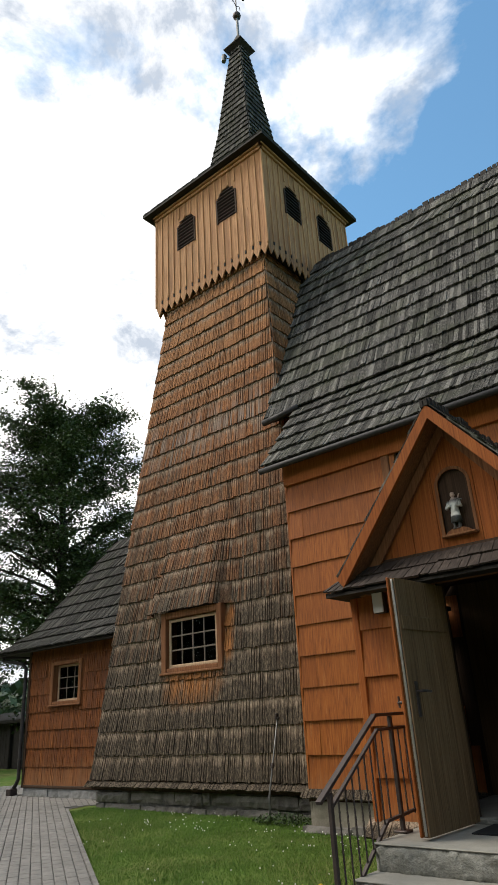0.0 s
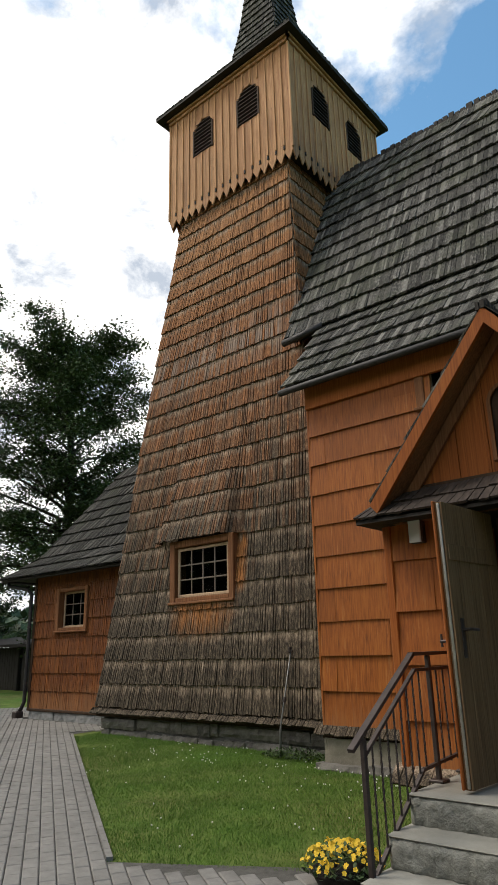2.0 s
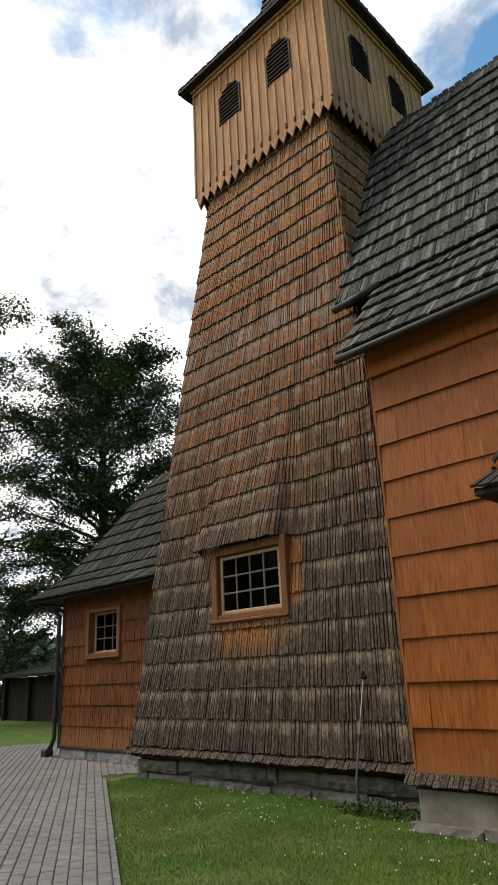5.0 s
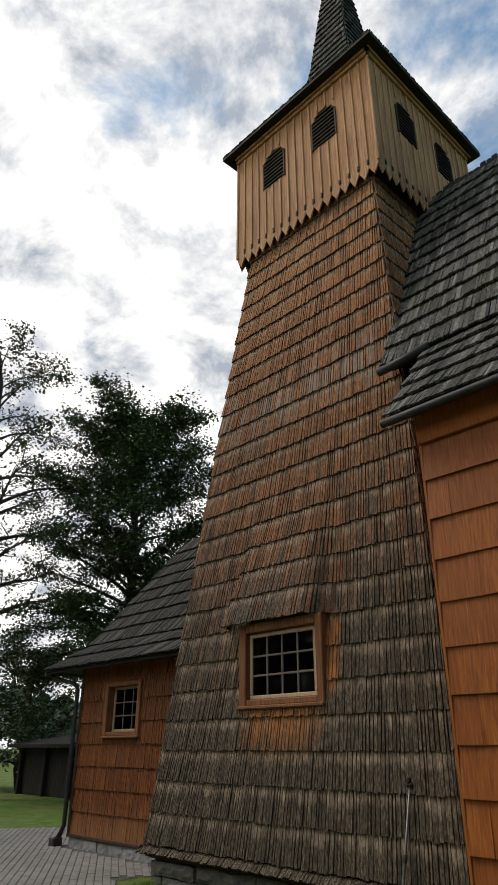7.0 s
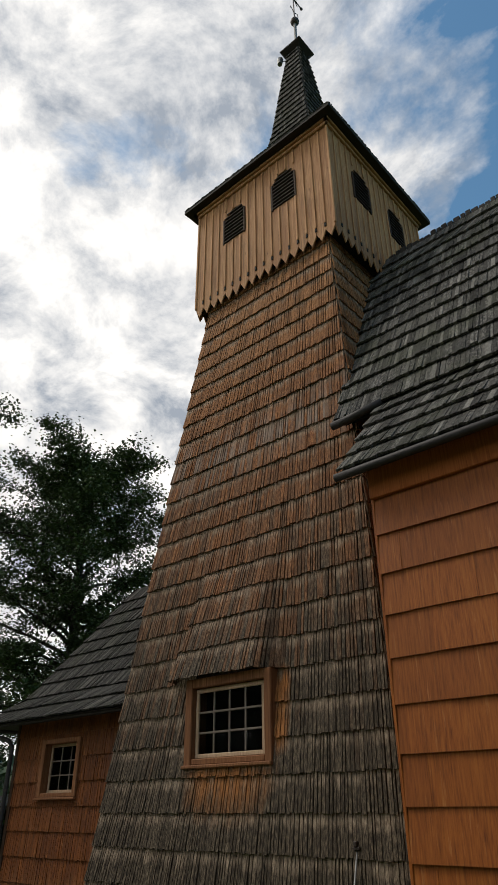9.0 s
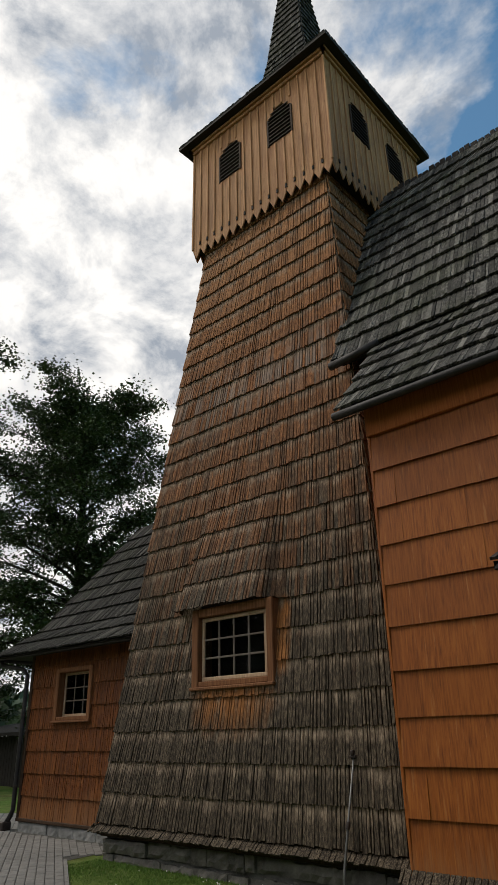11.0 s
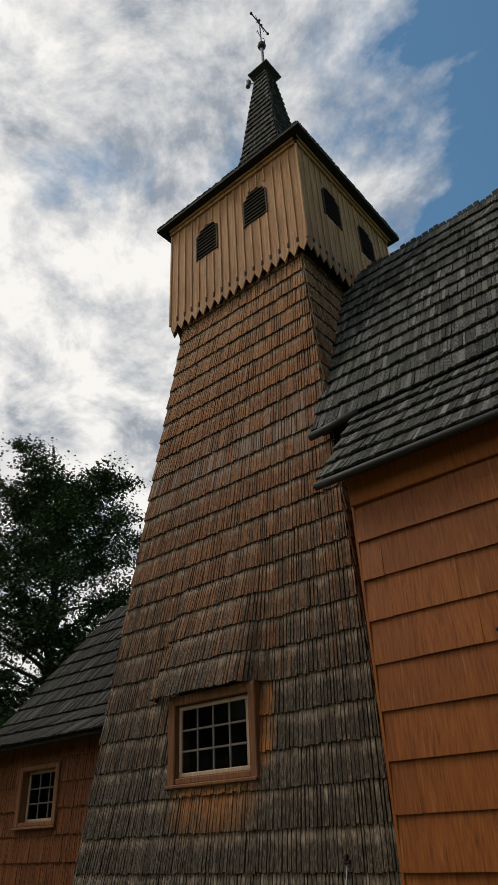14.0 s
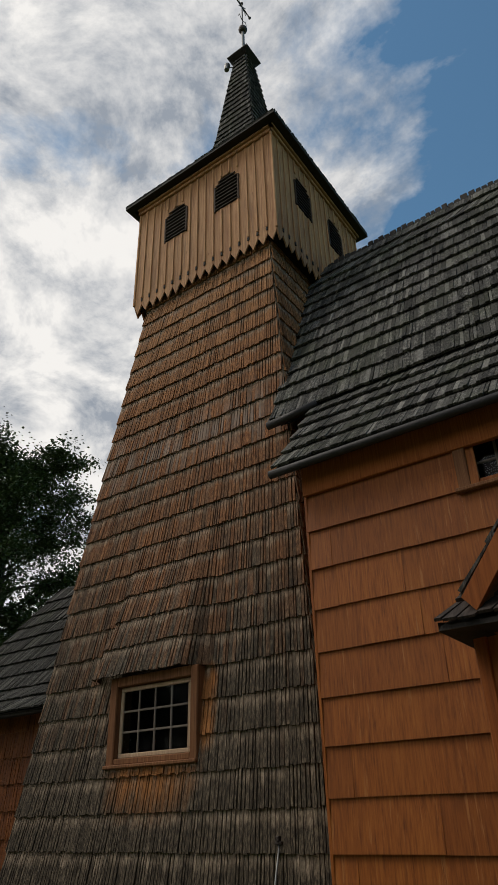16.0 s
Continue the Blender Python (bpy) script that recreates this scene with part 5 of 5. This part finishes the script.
# ---- steps ----
steps = thing("stone_steps", (PC, 5.3, 0), "three grey stone steps with rough split risers", "steps", moved=PORCH_AT)
SX0, SX1 = -2.60, -0.55
for k, (y0, y1, z1) in enumerate(((5.36, PY - 0.01, 0.505), (5.04, 5.48, 0.32), (4.70, 5.16, 0.132))):
    z0 = z1 - 0.185
    b = rough_block(SX0, SX1, y0 + 0.004, y1, z0 - 0.03, z1 - 0.010, random.Random(60 + k), cell=0.045, amp=0.021)
    st_ = part("step", b, M_STEP, steps, "split granite riser", True)
    part("tread", Build().soft(SX0 - 0.01, SX1 + 0.01, y0 + 0.006, y1, z1 - 0.012, z1, 0.005), M_TREAD, st_, "smooth grey tread slab")
    part("step_side", Build().soft(SX0 + 0.005, SX0 + 0.05, y0 + 0.05, y1, -0.05, z1 - 0.012, 0.006), M_STEP, st_)
doormat = Build().soft(-2.05, -1.30, 5.95, PY - 0.02, 0.506, 0.518, 0.004)
solo("doormat", doormat, M_MAT, "black ribbed rubber mat on the landing", "doormat", moved=PORCH_AT)
part("threshold", Build().soft(DX0, DX1, PY - 0.02, PY + 0.14, 0.505, 0.545, 0.008), M_STEP, porch)


# ---- railings ----
def railing(x):
    t = thing("handrail", (x, 5.4, 0), "dark iron stair railing with twisted bars", "railing", "railings of the steps", moved=PORCH_AT)
    part("handrail_bar", Build().beam((x, 4.68, 0.855), (x, 5.60, 1.415), 0.046, 0.026).beam((x, 5.59, 1.415), (x, 6.38, 1.415), 0.046, 0.026), M_IRON, t)
    part("upper_rail", Build().beam((x, 4.82, 0.80), (x, 5.62, 1.30), 0.028, 0.022).beam((x, 5.62, 1.30), (x, 6.38, 1.30), 0.028, 0.022), M_IRON, t)
    part("lower_rail", Build().beam((x, 4.84, 0.10), (x, 5.62, 0.62), 0.028, 0.022).beam((x, 5.62, 0.62), (x, 6.38, 0.66), 0.028, 0.022), M_IRON, t)
    part("post", Build().soft(x - 0.018, x + 0.018, 4.815, 4.851, -0.02, 0.91, 0.005), M_IRON, t)
    for y, z0, z1 in ((5.86, 0.505, 1.40), (6.34, 0.505, 1.40)):
        p = part("post", Build().soft(x - 0.018, x + 0.018, y - 0.018, y + 0.018, z0, z1, 0.005), M_IRON, t)
        part("foot_plate", Build().soft(x - 0.06, x + 0.06, y - 0.06, y + 0.06, 0.505, 0.525, 0.005), M_IRON, p)
    for y in [4.94 + 0.106 * i for i in range(8)] + [5.98, 6.10, 6.22]:
        lo = 0.10 + (min(y, 5.62) - 4.84) * 0.667
        hi = 0.80 + (min(y, 5.62) - 4.82) * 0.625
        b, n = Build(), 26
        vs, fs = [], []
        for i in range(n + 1):
            z = lo + (hi - lo) * i / n
            a0 = 0.8 * i * (1 if 3 < i < n - 3 else 0)
            vs += [(x + 0.0085 * math.cos(a0 + q * math.pi / 2), y + 0.0085 * math.sin(a0 + q * math.pi / 2), z) for q in range(4)]
        fs = [(4 * i + q, 4 * i + (q + 1) % 4, 4 * i + 4 + (q + 1) % 4, 4 * i + 4 + q) for i in range(n) for q in range(4)]
        part("twisted_bar", b.add(vs, fs), M_IRON, t)


railing(-2.60)
railing(-1.22)

# ---- flower trough and the rod on the tower wall ----
pot = thing("flower_pot", (-2.88, 4.93, 0), "dark trough of yellow pansies beside the steps", "planter", moved=PORCH_AT)
PXc, PYc = -2.88, 4.93
part("trough", Build().tube([(PXc, PYc, 0.005), (PXc, PYc, 0.03), (PXc, PYc, 0.09), (PXc, PYc, 0.105), (PXc, PYc, 0.10)], [0.15, 0.165, 0.20, 0.215, 0.17], 20), M_BLACKWOOD, pot, smooth=True)
rf = random.Random(71)
leafb, petal = Build(), Build()
for i in range(420):
    a, r = rf.uniform(0, 6.283), 0.27 * math.sqrt(rf.random())
    c0 = Vector((PXc + r * math.cos(a), PYc + r * math.sin(a), 0.11 + 0.13 * (1 - (r / 0.28) ** 2) * rf.random()))
    t = Vector((rf.uniform(-1, 1), rf.uniform(-1, 1), rf.uniform(0.1, 0.9))).normalized() * rf.uniform(0.03, 0.055)
    s = t.cross(Vector((0, 0, 1))).normalized() * 0.014
    leafb.add([c0, c0 + t * 0.5 + s, c0 + t, c0 + t * 0.5 - s], [(0, 1, 2, 3)])
for i in range(160):
    a, r = rf.uniform(0, 6.283), 0.26 * math.sqrt(rf.random())
    c0 = Vector((PXc + r * math.cos(a), PYc + r * math.sin(a), 0.14 + 0.12 * (1 - (r / 0.27) ** 2) + rf.uniform(-0.02, 0.03)))
    n0 = Vector((rf.uniform(-0.5, 0.9), rf.uniform(-1, 0.2), rf.uniform(0.2, 0.9))).normalized()
    u = n0.orthogonal().normalized()
    w = n0.cross(u)
    for q in range(5):
        an = q * 1.2566 + rf.uniform(-0.15, 0.15)
        dd, ee = u * math.cos(an) + w * math.sin(an), -u * math.sin(an) + w * math.cos(an)
        petal.add([c0, c0 + dd * 0.011 + ee * 0.008 + n0 * 0.003, c0 + dd * 0.018, c0 + dd * 0.011 - ee * 0.008 + n0 * 0.004], [(0, 1, 2, 3)])
part("foliage", leafb, M_BUSH, pot, kind="stuff")
part("blossoms", petal, M_PETAL, pot, "yellow pansy blossoms", kind="stuff")
rod = thing("ground_rod", (-6.42, 8.95, 0), "thin weathered metal conductor rod leaning on the shingled wall", "rod")
part("rod_bar", Build().tube([(-6.37, 8.84, -0.02), (-6.36, 8.85, 0.35), (-6.34, 8.94, 0.75), (-6.30, 9.09, 1.42)], [0.018, 0.016, 0.013, 0.011], 8), M_ZINC, rod, smooth=True)
part("rod_clamp", Build().soft(-6.34, -6.26, 9.06, 9.13, 1.41, 1.44, 0.006).soft(-6.325, -6.285, 9.05, 9.14, 1.44, 1.49, 0.006), M_IRON, rod, "dark iron clamp")
part("rod_clip", Build().tube([(-6.342, 8.93, 0.72), (-6.338, 8.95, 0.79)], 0.026, 8), M_IRON, rod)


# ---- trees, shed, far woods ----
def tree(at, height, spread, seed, n_limbs, leaves, leaf, label, low=0.30, lean=(0, 0), mat=None, belly=0.45, sparse=0.0):
    """A broadleaf tree: tapered trunk, rising limbs that fork into twigs, flat sprays of leaves along the twigs."""
    r = random.Random(seed)
    base = Vector(at)
    t = thing("tree", at, label, "tree", "trees beside the church")
    trunk, crown = Build(), Build()
    stops = (0, 0.15, 0.3, 0.45, 0.6, 0.75, 0.9, 1.0)
    pts = [base + Vector((lean[0] * k * k, lean[1] * k * k, height * 0.90 * k)) + Vector((r.uniform(-0.15, 0.15), r.uniform(-0.15, 0.15), 0)) * (k > 0) for k in stops]
    trunk.tube(pts, [height * 0.022 * (1 - 0.92 * k) for k in stops], 9)
    sprays = []
    for i in range(n_limbs):
        k = low + (0.96 - low) * (i + r.random()) / n_limbs
        q = max(j for j in range(7) if stops[j] <= k)
        p0 = pts[q].lerp(pts[q + 1], (k - stops[q]) / (stops[q + 1] - stops[q]))
        a = i * 2.399 + r.uniform(-0.5, 0.5)
        u = (k - belly) / (1.10 - belly) if k > belly else (belly - k) / (belly - low + 0.55)
        ln = spread * math.sqrt(max(0.05, 1 - u * u)) * r.uniform(0.72, 1.06)
        d = Vector((math.cos(a), math.sin(a), 0.25 + 0.9 * k + r.uniform(-0.15, 0.2))).normalized()
        r0 = max(0.03, height * 0.0085 * (1.15 - k))
        limb = [p0]
        for s in range(6):
            d = (d + Vector((r.uniform(-0.22, 0.22), r.uniform(-0.22, 0.22), r.uniform(-0.22, 0.10)))).normalized()
            limb.append(limb[-1] + d * ln / 6)
        trunk.tube(limb, [r0 * (1 - 0.15 * s) for s in range(7)], 5)
        for s in range(2, 7):
            for _ in range(3 if s < 6 else 4):
                dd = (d * 0.7 + Vector((r.uniform(-1, 1), r.uniform(-1, 1), r.uniform(-0.35, 0.55)))).normalized()
                reach = ln * r.uniform(0.16, 0.34)
                mid = limb[s] + dd * reach * 0.5
                end = mid + (dd + Vector((0, 0, r.uniform(-0.45, 0.15)))).normalized() * reach * 0.5
                trunk.tube([limb[s], mid, end], [r0 * 0.28, r0 * 0.18, 0.008], 4)
                if r.random() > sparse:
                    sprays += [(mid, reach * 0.30), (end, reach * 0.36)]
    per = leaves // len(sprays)
    for e, size in sprays:
        size = max(0.22, size)
        for _ in range(max(3, int(per * r.uniform(0.5, 1.5)))):
            c0 = e + Vector((r.gauss(0, 1), r.gauss(0, 1), r.gauss(0, 0.45))) * size
            l = leaf * r.uniform(0.6, 1.35)
            d = Vector((r.uniform(-1, 1), r.uniform(-1, 1), r.uniform(-0.9, 0.3))).normalized() * l
            w = d.cross(Vector((r.uniform(-0.5, 0.5), r.uniform(-0.5, 0.5), 1))).normalized() * l * 0.36
            crown.add([c0, c0 + d * 0.5 + w, c0 + d, c0 + d * 0.5 - w], [(0, 1, 2, 3)])
    part("trunk", trunk, M_BARK, t, smooth=True)
    part("crown", crown, mat or M_LEAF, t, "dense dark green broadleaf foliage", kind="stuff")
    return t


tree((-27.0, 18.95, 0), 18.3, 4.7, 81, 68, 100000, 0.15, "tall dark green broadleaf tree behind the church", 0.22, belly=0.58, sparse=0.10)
tree((-29.7, 13.4, 0), 22.0, 4.0, 82, 36, 13000, 0.16, "tall open-crowned broadleaf tree with a leaning trunk", 0.26, (-0.6, -0.8), sparse=0.45)
tree((-24.9, 20.3, 0), 9.6, 3.1, 83, 38, 34000, 0.15, "low spreading broadleaf tree behind the annex", 0.12)
tree((-33.0, 17.8, 0), 6.6, 2.8, 84, 26, 16000, 0.14, "young bushy broadleaf tree behind the shed", 0.10, mat=M_BUSH, belly=0.35)
tree((-37.0, 15.5, 0), 6.0, 3.0, 85, 22, 7000, 0.22, "young bushy broadleaf tree at the yard edge", 0.12, mat=M_BUSH)

SH = Matrix.Translation((0.6, 2.4, -0.38))
shed = thing("shed", (-27, 17, 0), "low dark wooden shed at the end of the yard", "shed")
b = Build()
for i in range(34):
    b.soft(-31.5 + 0.2 * i, -31.31 + 0.2 * i, 16.3, 16.34, 0.1, 2.2, 0.01, SH)
part("back_wall", b, M_BLACKWOOD, shed)
for x in (-31.4, -29.3, -27.2, -25.1):
    part("post", Build().soft(x, x + 0.16, 14.2, 14.36, 0.1, 2.15, 0.02, SH), M_BLACKWOOD, shed)
part("side_wall", Build().soft(-24.86, -24.80, 14.3, 16.3, 0.1, 2.2, 0.01, SH).soft(-26.8, -24.9, 14.25, 14.30, 0.1, 2.1, 0.01, SH), M_BLACKWOOD, shed)
for i in range(22):
    part("front_board", Build().soft(-31.4 + 0.2 * i, -31.21 + 0.2 * i, 14.38, 14.41, 0.1, 2.15, 0.01, SH), M_BLACKWOOD, shed)
part("roof", Build().hexa([SH @ Vector(c) for c in [(-31.8, 13.8, 2.15), (-24.5, 13.8, 2.15), (-24.5, 16.7, 2.55), (-31.8, 16.7, 2.55), (-31.8, 13.8, 2.27), (-24.5, 13.8, 2.27), (-24.5, 16.7, 2.67), (-31.8, 16.7, 2.67)]]), M_BLACKWOOD, shed, "flat dark roof")

# a belt of tall trees on the other side of the yard, mirrored dark in the panes
rw = random.Random(90)
b = Build()
for i in range(15000):
    a = rw.uniform(3.2, 6.35)
    hgt = 13.0 + 3.0 * noise.noise((a * 5, 0.2, 0.8)) + 1.5 * noise.noise((a * 17, 0.4, 0.1))
    dist = rw.uniform(34, 39)
    c0 = Vector((-3 + dist * math.cos(a), 5 + dist * math.sin(a), rw.uniform(0.3, hgt)))
    d = Vector((rw.uniform(-1, 1), rw.uniform(-1, 1), rw.uniform(-0.6, 0.8))).normalized() * rw.uniform(0.6, 1.1)
    w = d.cross(Vector((rw.uniform(-1, 1), rw.uniform(-1, 1), rw.uniform(-1, 1)))).normalized() * rw.uniform(0.4, 0.8)
    b.add([c0 - d, c0 + w, c0 + d, c0 - w], [(0, 1, 2, 3)])
solo("tree_belt", b, M_LEAF, "belt of tall leafy trees across the churchyard", "trees", "stuff")
rw = random.Random(91)
b = Build()
for i in range(9000):
    a = rw.uniform(1.75, 3.5)
    dist = rw.uniform(95, 130)
    hgt = 8.5 + 3.5 * noise.noise((a * 6, 0.3, 0.5)) + 2.0 * noise.noise((a * 21, 0.7, 0.5))
    c0 = Vector((-8 + dist * math.cos(a), 11 + dist * math.sin(a), rw.uniform(0.2, 1.0) ** 0.6 * hgt))
    d = Vector((rw.uniform(-1, 1), rw.uniform(-1, 1), rw.uniform(-0.6, 0.8))).normalized() * rw.uniform(0.8, 1.7)
    w = d.cross(Vector((rw.uniform(-1, 1), rw.uniform(-1, 1), rw.uniform(-1, 1)))).normalized() * rw.uniform(0.5, 1.0)
    b.add([c0 - d, c0 + w, c0 + d, c0 - w], [(0, 1, 2, 3)])
solo("far_woods", b, M_HILL, "distant belt of green woodland round the church", "woods", "stuff")

# ---- lawn blades and clover ----
rg = random.Random(95)
b, cl = Build(), Build()
while len(b.v) < 3 * 95000:
    x, y = rg.uniform(-10.9, -2.5), rg.uniform(4.3, 9.1)
    if paved(x, y) or y > (9.08 if x < -5.4 else 8.28) or (x > -2.62 and y < 6.4) or y < 4.31 + (x + 4.48) * 0.50 and x > -4.48:
        continue
    d0 = Vector((x, y, 0)) - CORNER
    if d0.dot(VDIR) > -0.03 and d0.dot(UDIR) > 0:
        continue
    z, a = ground_z(x, y), rg.uniform(0, 6.283)
    near_wall = (8.4 if x > -5.4 else 9.1) - y
    h = rg.uniform(0.012, 0.038) * (1.7 if near_wall < 0.35 else 1.0) * (0.8 + 0.5 * noise.noise((x * 1.3, y * 1.3, 0)))
    u = Vector((math.cos(a), math.sin(a), 0)) * 0.003
    tip = Vector((x, y, z + h)) + Vector((rg.uniform(-1, 1), rg.uniform(-1, 1), 0)) * h * 0.5
    b.add([Vector((x, y, z)) - u, Vector((x, y, z)) + u, tip], [(0, 1, 2)])
    if rg.random() < 0.0012 * (3.0 if near_wall < 1.4 and x > -8.5 else 0.5):
        cl.ball((x, y, z + h + 0.008), 0.009, n=5, m=3)
solo("grass", b, M_BLADE, "short green lawn grass beside the church", "grass", "stuff")
solo("clover", cl, M_CLOVER, "scattered white clover heads in the lawn", "flowers", "stuff")
b = Build()
for i in range(900):
    a, r = rg.uniform(0, 6.283), 0.42 * math.sqrt(rg.random())
    c0 = Vector((-6.0 + r * 1.5 * math.cos(a), 8.78 + r * 0.5 * math.sin(a), 0.02 + 0.13 * rg.random() * (1 - (r / 0.45) ** 2)))
    t = Vector((rg.uniform(-1, 1), rg.uniform(-1, 1), rg.uniform(0.0, 0.9))).normalized() * rg.uniform(0.03, 0.06)
    s = t.cross(Vector((0, 0, 1))).normalized() * 0.014
    b.add([c0, c0 + t * 0.5 + s, c0 + t, c0 + t * 0.5 - s], [(0, 1, 2, 3)])
solo("weeds", b, M_BUSH, "small leafy weeds at the foot of the plinth", "plants", "stuff")

# ---- paving ----
bed = Build()
def bed_sheet(s0, s1, v0, v1, n):
    for i in range(n):
        a, c_ = s0 + (s1 - s0) * i / n, s0 + (s1 - s0) * (i + 1) / n
        q = [CORNER + UDIR * s + VDIR * v for s, v in ((a, v0), (c_, v0), (c_, v1), (a, v1))]
        bed.add([(p.x, p.y, ground_z(p.x, p.y) + 0.006) for p in q], [(0, 1, 2, 3)])


bed_sheet(0, 15.5, 0.0, 4.6, 30)
bed_sheet(-9.4, 0, 0.0, 4.6, 10)
bed.add([(-4.48, 4.31, 0.007), (-2.6, 5.40, 0.007), (-0.2, 5.40, 0.007), (3.0, 2.2, 0.007), (3.0, -0.9, 0.007)], [(4, 3, 2, 1, 0)])
q = [CORNER + UDIR * s + VDIR * v for s, v in ((8.0, 0.0), (15.5, 0.0), (15.5, -1.7), (9.5, -1.7))]
bed.add([(p.x, p.y, 0.036) for p in q], [(0, 1, 2, 3)])
paving = solo("paving", bed, M_SAND, "grey concrete block paving with dark joints", "pavement", "structure")
rv = random.Random(99)
joined, single = Build(), 0
row = -16
PW, PL = 0.118, 0.235
while row * PW < 4.6:
    v0 = row * PW + 0.003
    off = (row % 2) * PL / 2
    for i in range(int(-9.4 / PL), int(15.5 / PL)):
        s0 = i * PL + off
        cc = CORNER + UDIR * (s0 + PL / 2) + VDIR * (v0 + PW / 2)
        inside = [CORNER + UDIR * (s0 + PL * e) + VDIR * (v0 + PW * f) for e in (0, 1) for f in (0, 1)]
        if not all(paved(p.x, p.y) for p in inside):
            continue
        z = ground_z(cc.x, cc.y)
        hgt = 0.020 + rv.uniform(-0.002, 0.002)
        g_, r_ = 0.004, 0.008
        c4 = lambda e, zz: [tuple((CORNER + UDIR * (s0 + a) + VDIR * (v0 + w))[k] if k < 2 else zz for k in range(3)) for a, w in ((g_ + e, g_ + e), (g_ + e, PW - g_ - e), (PL - g_ - e, PW - g_ - e), (PL - g_ - e, g_ + e))]
        vs = c4(0, z) + c4(0, z + hgt - 0.006) + c4(r_, z + hgt)
        fs = [(0, 1, 5, 4), (1, 2, 6, 5), (2, 3, 7, 6), (3, 0, 4, 7), (4, 5, 9, 8), (5, 6, 10, 9), (6, 7, 11, 10), (7, 4, 8, 11), (8, 9, 10, 11)]
        if single < 300 and -6.4 < cc.x < -4.0 and v0 >= 0 and v0 < 2.6:
            part("paver", Build().add(vs, fs), M_PAVER, paving)
            single += 1
        else:
            joined.add(vs, fs)
    row += 1
part("pavers", joined, M_PAVER, paving, kind="stuff")
kb = Build()
for i in range(34):
    a, c_ = CORNER + UDIR * (i * 0.235), CORNER + UDIR * (i * 0.235 + 0.229)
    z = ground_z(a.x, a.y)
    kb.hexa([a - VDIR * 0.05 + Vector((0, 0, z - 0.05)), a + VDIR * 0.0 + Vector((0, 0, z - 0.05)), c_ + VDIR * 0.0 + Vector((0, 0, z - 0.05)), c_ - VDIR * 0.05 + Vector((0, 0, z - 0.05)),
             a - VDIR * 0.05 + Vector((0, 0, z + 0.032)), a + Vector((0, 0, z + 0.032)), c_ + Vector((0, 0, z + 0.032)), c_ - VDIR * 0.05 + Vector((0, 0, z + 0.032))])
part("edging", kb, M_PAVER, paving, "thin concrete edging between lawn and paving")
